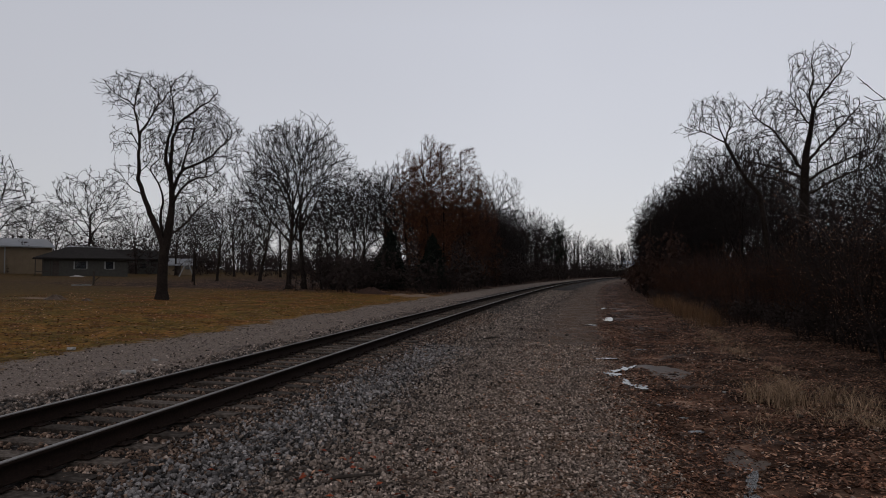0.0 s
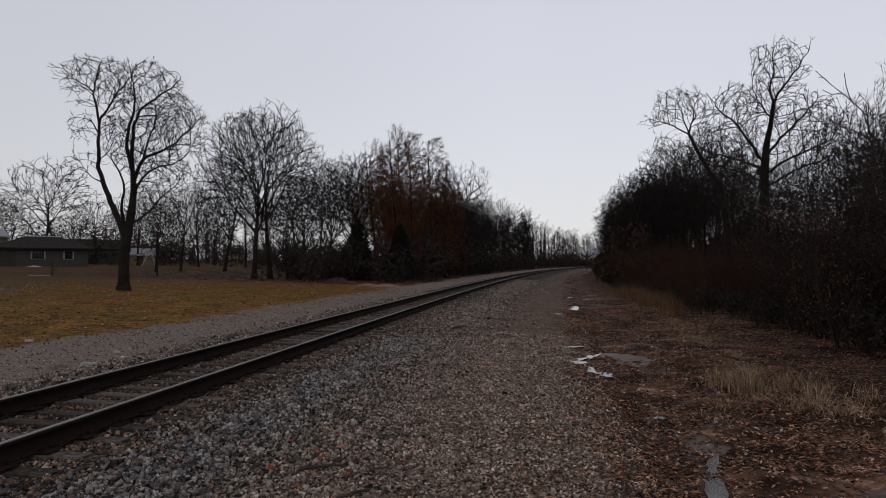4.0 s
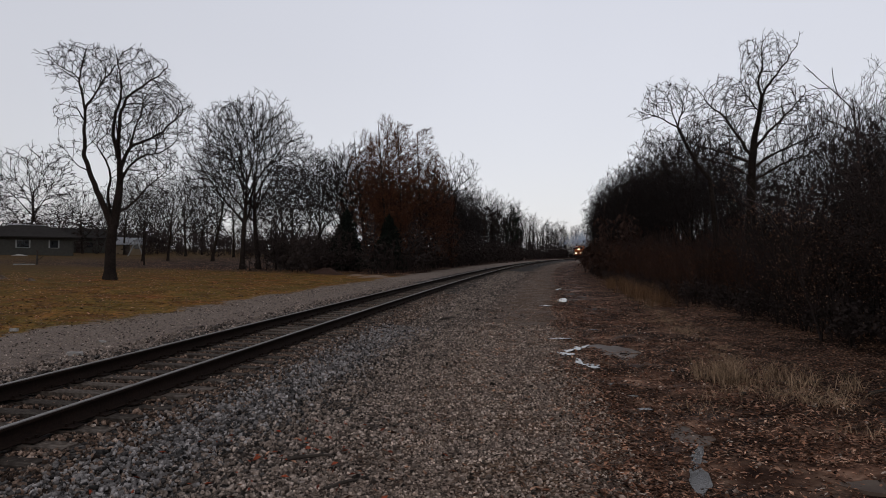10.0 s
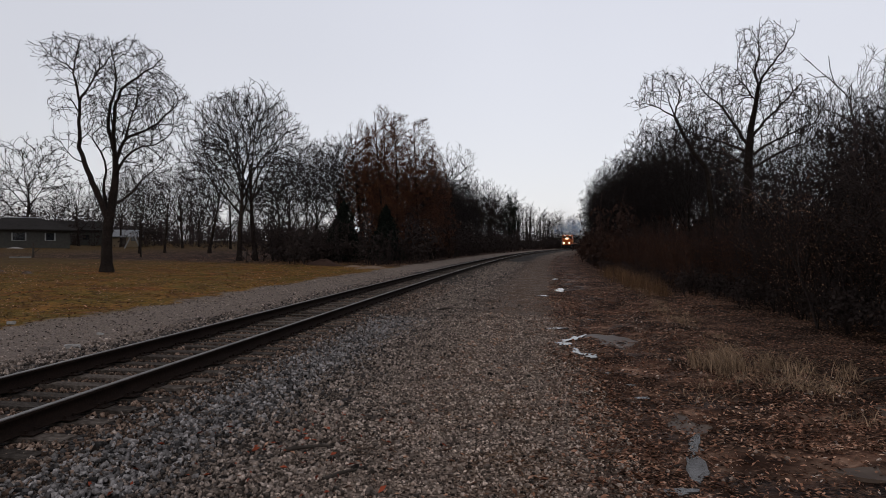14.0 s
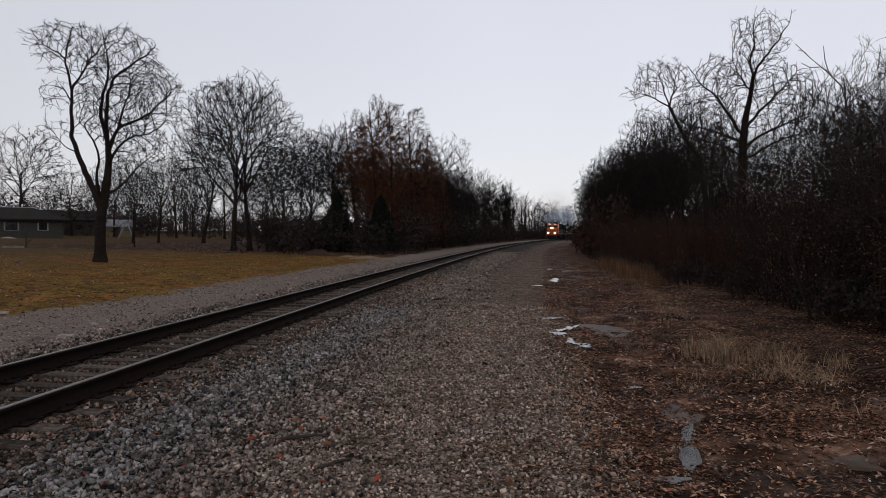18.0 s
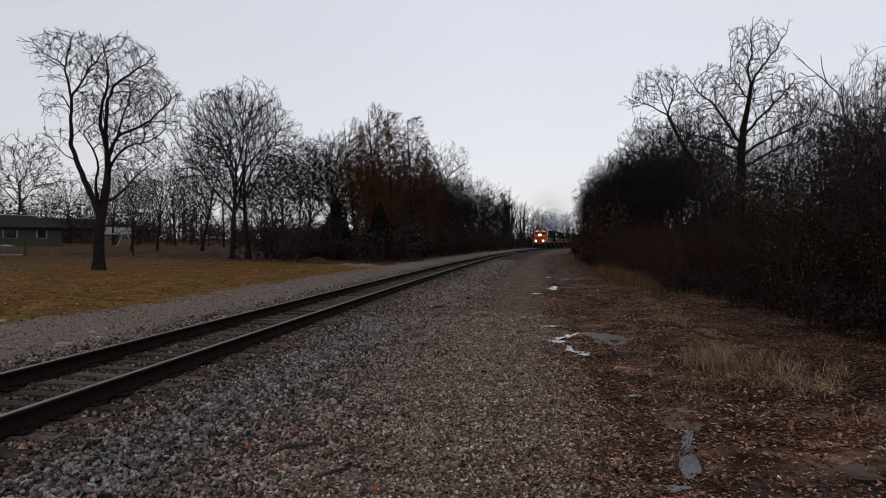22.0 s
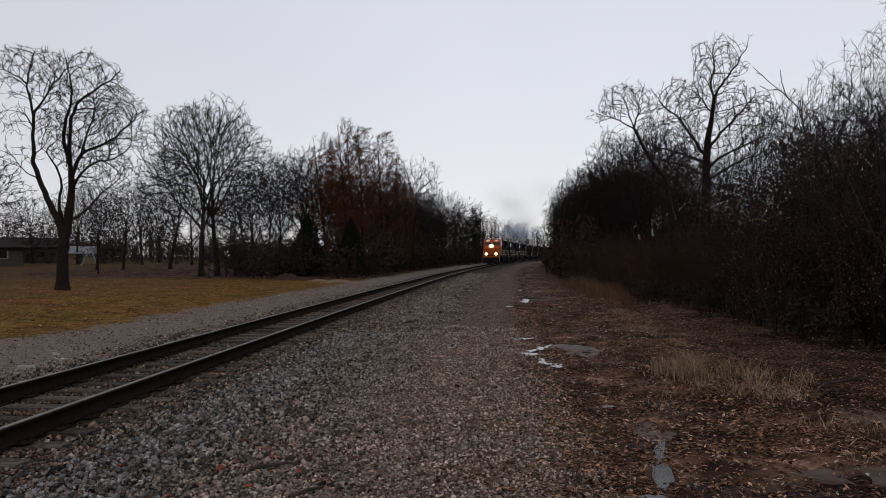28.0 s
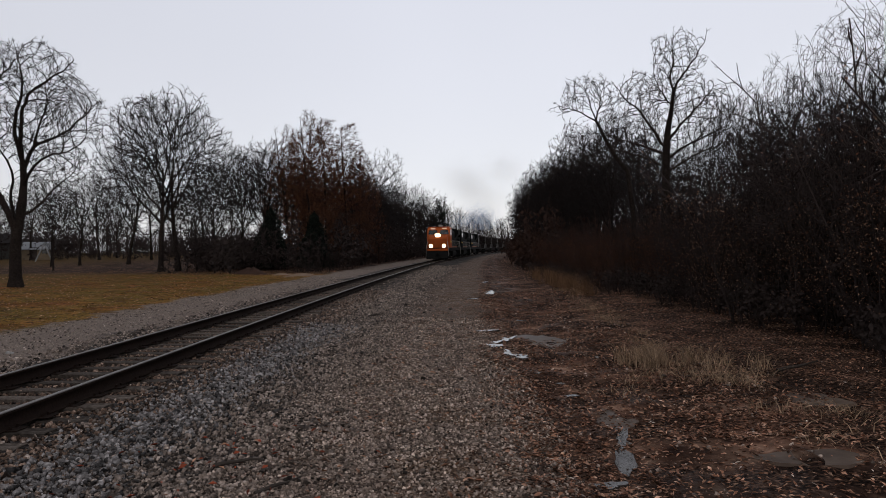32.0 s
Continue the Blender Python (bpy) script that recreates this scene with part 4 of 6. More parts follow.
def shrub(seed, height, stems, spread, leaves=None, twigs=BRUSH, label="dense dark leafless brush at the wood edge"):
    rng = np.random.default_rng(seed)
    ob = thing("shrub", label, "shrub", "brush along the line")
    w = Wood()
    sp = dict(ROUND, segs=(3, 2, 2, 2), sides=(3, 3, 3, 3, 3), count=[7, 3, 2], angle=[35, 40, 40], bend=[0.15, 0.2, 0.2], thin=0.010, fine=[0.5, 0.6, 0.7], ratio=[0.42, 0.42, 0.4])
    sp["from"] = [0.02, 0.12, 0.15]
    for _ in range(stems):
        a, r = rng.uniform(0, 6.28), spread * math.sqrt(rng.uniform(0, 1))
        p = (r * math.cos(a), r * math.sin(a), -0.15)
        h = height * rng.uniform(0.5, 1.0) * (1 - 0.25 * r / spread)
        pts = wander(rng, p, (p[0] * 0.25, p[1] * 0.25, 1.2), h, 5, 0.13, 0.06)
        branch_out(rng, [w, w, w], pts, rng.uniform(0.014, 0.032), 0.01, 0, 2, sp)
    tagged(w.mesh("branchwork", twigs, ob), kind="stuff")
    if leaves:
        foliage(rng, [w], ob, leaves, "withered brown leaves", top=0.66)
    return ob


L_DARK = "dense dark undergrowth of the leafless wood"
THK = [shrub(61, 3.4, 15, 1.5), shrub(62, 2.8, 15, 1.6), shrub(63, 4.2, 14, 1.5)]
RED = [shrub(66, 3.6, 14, 1.5, (900, 0.03, LEAF_RUST), BRUSH_RED, "reddish brown leafless brush at the wood edge")]
OAK = [shrub(64, 4.8, 12, 1.5, (3400, 0.019, LEAF_DEAD), BRUSH, "young oak brush holding withered brown leaves"),
       shrub(68, 3.8, 12, 1.6, (3200, 0.019, LEAF_DEAD), BRUSH, "young oak brush holding withered brown leaves")]
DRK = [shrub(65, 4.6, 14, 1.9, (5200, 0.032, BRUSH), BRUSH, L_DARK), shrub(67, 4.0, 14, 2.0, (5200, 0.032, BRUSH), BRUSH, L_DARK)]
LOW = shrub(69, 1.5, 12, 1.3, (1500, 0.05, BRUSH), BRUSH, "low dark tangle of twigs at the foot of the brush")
rr = random.Random(7)


def rnd():
    return rr.uniform(0, 360)


def grove(name, label, category, kinds, places, mat):
    """A far stand of many alike plants, joined into one: kinds are (places, faces) of quads, places are (x, y, turn, size)."""
    vs, fs, n = [], [], 0
    z = ground_z([p[0] for p in places], [p[1] for p in places], False)
    for (x, y, turn, size), zz in zip(places, z):
        v, f = kinds[rr.randrange(len(kinds))]
        c, s_ = math.cos(radians(turn)) * size, math.sin(radians(turn)) * size
        w = np.stack([v[:, 0] * c - v[:, 1] * s_ + x, v[:, 0] * s_ + v[:, 1] * c + y, v[:, 2] * size + zz], 1)
        vs.append(w), fs.append(f + n)
        n += len(w)
    return tagged(fast_mesh(name, np.concatenate(vs), np.concatenate(fs), mat, sides=4, smooth=True), label, category, kind="stuff")


def bush_shape(seed, height, stems, spread, specks):
    """Stems, branches and dead leaf specks of a low plant, as quads."""
    rng = np.random.default_rng(seed)
    w = Wood()
    sp = dict(ROUND, segs=(2, 2, 2, 2), sides=(3, 3, 3, 3, 3), count=[6, 2, 2], angle=[38, 40, 40], bend=[0.15, 0.2, 0.2], thin=0.016, ratio=[0.45, 0.45, 0.4])
    sp["from"] = [0.08, 0.2, 0.2]
    for _ in range(stems):
        a, r = rng.uniform(0, 6.28), spread * math.sqrt(rng.uniform(0, 1))
        p = (r * math.cos(a), r * math.sin(a), -0.15)
        branch_out(rng, [w, w, w], wander(rng, p, (p[0] * 0.2, p[1] * 0.2, 1.2), height * rng.uniform(0.5, 1.0), 4, 0.12, 0.06), 0.03, 0.012, 0, 2, sp)
    v, f = np.concatenate(w.v), np.concatenate(w.f)
    c = v[rng.integers(0, len(v), specks)] * np.array([1, 1, 0.8]) + rng.normal(0, 0.25, (specks, 3))
    c[:, 2] = np.abs(c[:, 2])
    a, b = rng.normal(0, 0.085, (specks, 3)), rng.normal(0, 0.06, (specks, 3))
    lv = np.stack([c - a, c - b, c + a, c + b], 1).reshape(-1, 3)
    return np.vstack([v, lv]), np.vstack([f, np.arange(specks * 4).reshape(-1, 4) + len(v)])


def tree_shape(seed, height, spec):
    """A slim far tree as quads."""
    rng = np.random.default_rng(seed)
    w = Wood()
    sp = dict(spec, segs=(3, 2, 2, 2), sides=(4, 3, 3, 3, 3), count=[16, 6, 3], thin=0.020)
    sp["from"] = [0.15, 0.15, 0.12]
    branch_out(rng, [w, w, w], wander(rng, (0, 0, -0.3), (0, 0, 1), height, 6, 0.05, 0.03), 0.12, 0.02, 0, 2, sp)
    return np.concatenate(w.v), np.concatenate(w.f)


BUSHES = [bush_shape(201 + i, 3.2 + 0.6 * i, 4, 1.7, 330) for i in range(3)]
THIN_BUSHES = [bush_shape(205 + i, 3.2 + 0.6 * i, 2, 1.7, 200) for i in range(3)]
FAR_TREES = [tree_shape(211 + i, 9.0, SLIM) for i in range(4)]


# trees over the lawn: bearing, distance, kind, size, tall
for az, d, k, size, tall in [(-15.0, 88, RND[1], 1.4, 1.0), (-12.75, 60, RND[2], 1.34, 1.05), (-11.5, 61, RND[0], 1.34, 1.06), (-20.1, 82, RND[1], 0.92, 1.0),
                             (-27.6, 135, FAR[0], 1.85, 0.95), (-33.6, 118, FAR[1], 1.7, 1.0), (-18.3, 86, RND[0], 0.95, 1.0), (-6.6, 76, RND[1], 1.0, 1.2)]:
    stand(k, *polar(az, d), rnd(), size, tall)
for az, d, k, size, tall in [(-24.2, 130, 0, 1.15, 1.0), (-36.5, 112, 1, 1.6, 1.0), (-17.0, 120, 0, 1.25, 1.0), (-21.4, 125, 1, 1.2, 1.1), (-15.8, 140, 1, 1.2, 1.0),
                             (-9.6, 86, 1, 1.1, 1.1), (-4.6, 84, 1, 1.3, 1.1), (-13.4, 120, 0, 1.3, 1.0),
                             (-19.4, 165, 0, 1.2, 1.0), (-22.8, 180, 1, 1.3, 1.0), (-25.8, 190, 0, 1.2, 1.0), (-29.6, 200, 1, 1.5, 1.0), (-12.0, 150, 1, 1.2, 1.0),
                             (-16.4, 190, 0, 1.2, 1.0), (-10.4, 130, 0, 1.2, 1.0), (-31.2, 170, 0, 1.5, 1.0), (-38.5, 150, 0, 1.6, 1.0), (-8.9, 110, 1, 1.4, 1.0)]:
    stand(FAR[k], *polar(az, d), rnd(), size, tall)
stand(SLM[0], *polar(-10.1, 61), 20, 0.85)
stand(SLM[1], *polar(-20.0, 68), 80, 0.75)
stand(SLM[2], *polar(-7.6, 66), 150, 1.25)
stand(SLM[3], *polar(-5.6, 68), 30, 1.3)
for az, d, k, size in [(-8.7, 72, 1, 1.2), (-6.7, 74, 0, 1.3), (-4.9, 72, 2, 1.4), (-3.6, 74, 3, 1.45), (4.4, 84, 2, 1.5), (5.0, 90, 1, 1.45)]:
    stand(SLM[k], *polar(az, d), rnd(), size)
for az, d, size in [(-2.9, 69, 0.98), (-1.15, 67, 1.06), (0.1, 69, 1.05), (1.9, 70, 1.03), (2.9, 76, 0.90), (-0.4, 76, 1.08), (-2.1, 77, 1.05)]:
    stand(RST[rr.randrange(2)], *polar(az, d), rnd(), size)
# low far brush closing the lawn
grove("far_brush", "dark leafless brush and hedges closing the lawn", "brush", THIN_BUSHES,
      [(*polar(-43 + i * 0.18, rr.uniform(122, 165)), rnd(), rr.uniform(0.7, 1.5)) for i in range(220)], BRUSH)
grove("far_brush", "brown leafless thicket under the bare trees", "brush", BUSHES,
      [(*polar(rr.uniform(-9.6, -3.6), rr.uniform(60.5, 76)), rnd(), rr.uniform(0.55, 0.95)) for i in range(64)], BRUSH)
grove("far_wood", "distant line of bare trees beyond the houses", "wood", FAR_TREES,
      [(*polar(-43 + i * 0.285, rr.uniform(165, 250)), rnd(), rr.uniform(0.8, 1.3)) for i in range(130)], TWIG)
grove("far_brush", "distant dark brush beyond the houses", "brush", THIN_BUSHES,
      [(*polar(-43 + i * 0.28, rr.uniform(170, 230)), rnd(), rr.uniform(1.3, 2.2)) for i in range(135)], BRUSH)
# the wood along the far side of the line, round the curve
for i in range(52):
    x, y, h = along(72 + 1.6 * i, -rr.uniform(8.2, 20))
    stand(rr.choice(SLM + WLD), x, y, rnd(), rr.uniform(1.25, 1.5), rr.uniform(0.95, 1.08))
places = []
for i in range(190):
    x, y, h = along(126 + 1.3 * i, -rr.uniform(8.5, 30))
    places.append((x, y, rnd(), rr.uniform(1.15, 1.6)))
grove("far_wood", "dark bare wood lining the far side of the curve", "wood", FAR_TREES, places, TWIG)
places = []
for i in range(190):
    x, y, h = along(52 + 1.55 * i, -(6.9 + 14 * rr.random() ** 2))
    places.append((x, y, rnd(), rr.uniform(0.9, 1.5)))
grove("far_brush", "dark leafless brush lining the far side of the curve", "brush", BUSHES, places, BRUSH)
for i in range(16):
    x, y, h = along(54 + 3.3 * i, -rr.uniform(7.0, 8.2))
    stand(rr.choice(THK + RED), x, y, rnd(), rr.uniform(0.8, 1.1))
# the wood on the near side: brush in front, dark undergrowth, then the trees
for i in range(46):
    s = 8.5 + 1.55 * i
    q = float(np.interp(s, [14, 26, 31, 60], [13.9, 13.6, 12.4, 11.6])) + 0.6 * rr.random()
    x, y, h = along(s, q)
    stand(rr.choice(OAK if s < 21 else (THK + THK + RED if s < 25 else RED)), x, y, rnd(), rr.uniform(1.2, 1.5) if s < 21 else rr.uniform(0.95, 1.2) if s < 24 else rr.uniform(0.8, 1.1))
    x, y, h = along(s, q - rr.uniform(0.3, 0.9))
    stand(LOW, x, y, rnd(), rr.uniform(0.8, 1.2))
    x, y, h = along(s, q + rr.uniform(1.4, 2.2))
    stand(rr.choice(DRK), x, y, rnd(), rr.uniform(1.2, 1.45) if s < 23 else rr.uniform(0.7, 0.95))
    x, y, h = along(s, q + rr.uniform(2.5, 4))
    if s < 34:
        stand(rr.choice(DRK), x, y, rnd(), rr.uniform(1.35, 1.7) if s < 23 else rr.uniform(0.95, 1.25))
    else:
        stand(rr.choice(RED + THK), x, y, rnd(), rr.uniform(1.0, 1.35))
    x, y, h = along(s, q + rr.uniform(2.0, 6))
    up = 1.0 if s < 26 else min(1.45, 1.0 + (s - 26) * 0.016)
    stand(rr.choice(WLD + WLD + SPR if s < 24 else WLD + SLM), x, y, rnd(), rr.uniform(0.68, 0.88) * up)
    x, y, h = along(s, q + rr.uniform(5, 14))
    if i % 2 and s < 38 or i % 4 == 0:
        stand(rr.choice(SLM + WLD) if s > 24 else rr.choice(SPR), x, y, rnd(), rr.uniform(0.76, 0.95) * up)
for i in range(12):
    x, y, h = along(9 + 1.25 * i, 17 + rr.uniform(0, 3.5))
    stand(rr.choice(WLD), x, y, rnd(), rr.uniform(0.80, 0.98))
for i in range(26):
    s = 62 + 3.2 * i
    x, y, h = along(s, 12.2 + rr.uniform(0, 1.6))
    stand(rr.choice(WLD), x, y, rnd(), rr.uniform(1.1, 1.3))
    x, y, h = along(s, 14 + rr.uniform(0, 5))
    stand(rr.choice(WLD + SLM), x, y, rnd(), rr.uniform(1.3, 1.55))
places = []
for i in range(90):
    x, y, h = along(130 + 1.9 * i, 11.5 + rr.uniform(0, 12))
    places.append((x, y, rnd(), rr.uniform(1.0, 1.25)))
grove("far_wood", "dark bare wood on the inside of the curve", "wood", FAR_TREES, places, TWIG)
places = []
for i in range(190):
    x, y, h = along(50 + 1.4 * i, 10.9 + 8 * rr.random() ** 2)
    places.append((x, y, rnd(), rr.uniform(0.8, 1.35)))
for i in range(60):
    x, y, h = along(6 + 1.0 * i, 17 + 14 * rr.random())
    places.append((x, y, rnd(), rr.uniform(1.2, 1.7)))
grove("far_brush", "dark leafless brush on the inside of the curve", "brush", BUSHES, places, BRUSH_RED)

# the old oak over the near wood, its leaning neighbour, and slender tops further on
x, y = polar(27.95, 33)
grown(15, "old bare oak with crooked limbs rising over the brush",
      [(0, 0, -0.4), (0, 0, 1.0), (-0.05, 0, 3.0), (0.0, 0.0, 5.0), (0.02, 0.0, 6.1), (0.10, 0.0, 7.1), (0.27, 0.05, 8.0), (0.38, 0.1, 8.9)], [0.40, 0.27, 0.22, 0.19, 0.17, 0.135, 0.10, 0.08], [
    ([(0.38, 0.1, 8.9), (0.55, 0.1, 9.25), (0.98, 0.0, 9.9), (1.45, -0.1, 10.5), (1.8, -0.1, 11.2)], 0.061),
    ([(0.38, 0.1, 8.9), (0.2, 0.3, 9.6), (0.42, 0.3, 10.3), (0.35, 0.3, 11.0), (0.45, 0.3, 11.6)], 0.058),
    ([(0.3, 0.1, 8.2), (-0.2, 0.4, 9.0), (-0.5, 0.5, 9.8), (-0.4, 0.6, 10.5)], 0.043),
    ([(0.0, 0.0, 6.3), (-0.65, -0.3, 7.3), (-1.1, -0.5, 7.95), (-1.65, -0.6, 8.5), (-2.2, -0.6, 9.2)], 0.079),
    ([(0.0, 0.0, 6.0), (-0.95, 0.3, 6.5), (-1.6, 0.5, 6.75), (-2.3, 0.6, 6.9), (-3.0, 0.6, 7.5)], 0.072),
    ([(0.06, 0.0, 6.6), (0.8, -0.4, 7.4), (1.55, -0.6, 8.2), (2.2, -0.7, 8.9)], 0.072),
    ([(0.02, 0.0, 5.8), (1.1, 0.4, 6.5), (2.0, 0.6, 6.9), (3.0, 0.7, 7.4)], 0.072),
    ([(0.02, 0.0, 5.2), (1.0, -0.6, 5.7), (2.2, -0.8, 6.2), (3.2, -0.8, 6.5)], 0.065),
    ([(0.0, 0.0, 5.4), (-0.8, -0.7, 5.8), (-1.7, -1.0, 6.1), (-2.6, -1.0, 6.2)], 0.058)],
      lambda g: in_lobes(g, [(0.55, 0.1, 10.3, 1.25, 1.4, 1.4), (-1.3, -0.2, 8.4, 1.25, 1.4, 1.4), (-1.7, 0, 7.0, 1.6, 1.5, 1.0), (1.65, 0, 7.9, 1.2, 1.5, 1.4), (0.0, 0.3, 8.2, 1.3, 1.6, 1.7),
                             (1.8, 0, 6.6, 1.6, 1.6, 0.8)], 7000),
      step=0.15, reach=2.2, kill=0.165, thin=0.0090, power=2.0, twig=0.17, sprigs=0.30, lift=0.01, parts=True).matrix_basis = ground_pose(x, y, facing(x, y))
x, y = polar(24.9, 34)
grown(16, "bare crooked tree leaning out of the wood edge",
      [(0.5, 0, -0.4), (0.42, 0, 1.5), (0.3, 0, 3.4), (0.05, 0, 5.5), (-0.49, 0, 6.2), (-0.97, 0, 7.1), (-1.38, 0.05, 8.0)], [0.22, 0.16, 0.13, 0.115, 0.10, 0.085, 0.065], [
    ([(-1.38, 0.05, 8.0), (-1.2, 0.1, 8.8), (-1.13, 0.1, 9.5), (-0.95, 0.1, 10.0)], 0.043),
    ([(-1.36, 0.0, 7.95), (-2.05, -0.2, 8.4), (-2.6, -0.2, 8.6), (-3.1, -0.2, 8.8)], 0.043),
    ([(-1.38, 0.05, 8.0), (-1.75, 0.2, 9.1), (-1.94, 0.3, 9.8)], 0.040),
    ([(-1.1, 0.0, 7.4), (-1.8, 0.3, 7.5), (-2.4, 0.4, 7.3), (-2.95, 0.4, 7.4)], 0.029),
    ([(-0.6, 0.0, 6.4), (-0.4, 0.5, 7.2), (-0.3, 0.7, 8.2)], 0.036)],
      lambda g: in_lobes(g, [(-1.95, 0, 9.3, 1.05, 1.0, 0.85), (-2.7, -0.1, 8.7, 0.65, 0.7, 0.5), (-1.0, 0, 9.2, 0.5, 0.8, 0.9), (-2.3, 0.2, 7.6, 0.75, 0.7, 0.4, 0.6), (-0.7, 0.2, 7.6, 0.9, 1.0, 0.8, 0.6)], 2300),
      step=0.15, reach=2.0, kill=0.165, thin=0.0088, power=2.0, twig=0.17, sprigs=0.28, lift=0.01).matrix_basis = ground_pose(x, y, facing(x, y))
for az, d, size, tall in [(33.2, 27, 0.8, 1.0), (34.6, 25, 0.78, 1.0), (35.8, 24, 0.82, 1.0), (36.8, 26, 0.9, 1.0), (37.6, 25, 0.92, 1.0), (38.6, 27, 1.0, 1.0), (40.4, 25, 1.0, 1.0), (42.4, 26, 1.05, 1.0), (39.3, 22, 0.88, 1.0), (41.6, 23, 0.95, 1.0), (43.2, 21, 1.0, 1.0), (44.8, 22, 1.0, 1.0), (46.5, 20, 1.0, 1.0)]:
    stand(SPR[rr.randrange(3)], *polar(az, d), rnd(), size, tall)


def cedar(seed, height, spread):
    rng = np.random.default_rng(seed)
    ob = thing("tree", "dark evergreen cedar standing in the wood edge", "tree", "evergreens")
    w = Wood()
    w.add(np.array([(0, 0, -0.3), (0.02, 0, height * 0.5), (0, 0.03, height)]), [0.12, 0.08, 0.02], 7)
    w.mesh("trunk", BARK_DARK, ob)
    n = 9000
    z = height * (1 - np.sqrt(rng.uniform(0, 1, n)) * 0.96)
    a = rng.uniform(0, 6.283, n)
    lump = 1 + 0.25 * np.sin(3 * a + 1.7 * z) + 0.15 * np.sin(7 * a - 3 * z)
    r = spread * (1 - z / height) ** 0.7 * lump * np.sqrt(rng.uniform(0.15, 1, n))
    tagged(leaf_mesh(rng, np.stack([r * np.cos(a), r * np.sin(a), z], 1), 0.13, "foliage", NEEDLE, ob, "dark green scale foliage"), kind="stuff")
    return ob


CED = cedar(71, 5.6, 1.7)
stand(CED, *polar(-4.4, 63), 0)
stand(CED, *polar(-0.9, 63.5), 90, 0.95)
stand(PINE, *polar(9.4, 160), 40, 1.2, 1.0)
stand(PINE, *polar(9.0, 163), 140, 1.0, 1.0)


# ---- houses beyond the lawn ----
def house():
    x, y = polar(-27.7, 110)
    ob = thing("house", "low grey-green house with a dark hipped roof beyond the lawn", "house", m=ground_pose(x, y, facing(x, y) + 4) @ Matrix.Diagonal((0.84, 0.84, 1.02, 1)))
    boxed("wall", (-6.2, -4, -0.3, 6.2, 4, 2.35), HOUSE_WALL, ob, bevel=0.03)
    bm = bmesh.new()
    e, r = 2.3, 4.05
    a = [bm.verts.new(v) for v in ((-7.6, -4.9, e), (7.2, -4.9, e), (7.2, 4.9, e), (-7.6, 4.9, e))]
    b = [bm.verts.new(v) for v in ((-7.6, -4.9, e + 0.16), (7.2, -4.9, e + 0.16), (7.2, 4.9, e + 0.16), (-7.6, 4.9, e + 0.16))]
    t = [bm.verts.new((-2.6, 0, r)), bm.verts.new((2.4, 0, r))]
    bm.faces.new(a[::-1])
    for i in range(4):
        bm.faces.new((a[i], a[(i + 1) % 4], b[(i + 1) % 4], b[i]))
    bm.faces.new((b[0], b[1], t[1], t[0])), bm.faces.new((b[1], b[2], t[1])), bm.faces.new((b[2], b[3], t[0], t[1])), bm.faces.new((b[3], b[0], t[0]))
    roof = part("roof", bm, HOUSE_ROOF, ob, "dark shingled hipped roof")
    bm = bmesh.new()
    for (u, w) in ((-2.7, 2.5),):
        box(bm, u, -0.10, r - 0.06, w, 0.10, r + 0.05)
    part("ridge_cap", bm, SHED_ROOF, roof)
    for cx, wide in ((-0.9, 1.6), (3.4, 1.1)):
        w = boxed("window", (cx - wide / 2, -4.06, 1.0, cx + wide / 2, -3.98, 1.95), GLASS_DARK, ob, "dark window with white shutters")
        for u in (cx - wide / 2 - 0.22, cx + wide / 2 + 0.02):
            boxed("shutter", (u, -4.08, 0.95, u + 0.2, -4.0, 2.0), TRIM_WHITE, w)
        boxed("sill", (cx - wide / 2, -4.12, 0.93, cx + wide / 2, -4.0, 1.0), TRIM_WHITE, w)
    boxed("door", (-4.9, -4.06, 0.05, -4.0, -3.98, 2.05), WOOD_OLD, ob, "dark front door")
    for u in (-7.3, -6.3, -5.2):
        boxed("porch_post", (u - 0.07, -4.7, -0.3, u + 0.07, -4.56, 2.32), WOOD_OLD, ob)
    boxed("porch_rail", (-7.3, -4.68, 0.55, -5.2, -4.60, 0.65), WOOD_OLD, ob)
    boxed("porch_floor", (-7.5, -4.8, -0.3, -4.0, -4.0, 0.04), WOOD_OLD, ob)
    return ob


house()


def metal_barn():
    x, y = polar(-35.2, 128)
    ob = thing("metal_building", "long tan metal building with a pale low roof", "building", m=ground_pose(x, y, facing(x, y) + 6))
    boxed("wall", (-11, -6, -0.4, 11, 6, 4.0), SHED_WALL, ob)
    bm = bmesh.new()
    profile_side(bm, [(-6.5, 3.9), (-6.5, 4.1), (0, 5.5), (6.5, 4.1), (6.5, 3.9), (0, 5.3)], -11.4, 11.4)
    part("roof", bm, SHED_ROOF, ob, "pale ribbed metal roof")
    for i in range(23):
        boxed("wall_rib", (-11 + i, -6.04, -0.3, -10.94 + i, -6.0, 3.95), SHED_WALL, ob)
    boxed("downspout", (4.6, -6.14, -0.3, 4.75, -6.02, 3.95), TRIM_WHITE, ob)
    boxed("gutter", (-11.4, -6.62, 3.88, 11.4, -6.5, 4.05), TRIM_WHITE, ob)
    return ob


metal_barn()


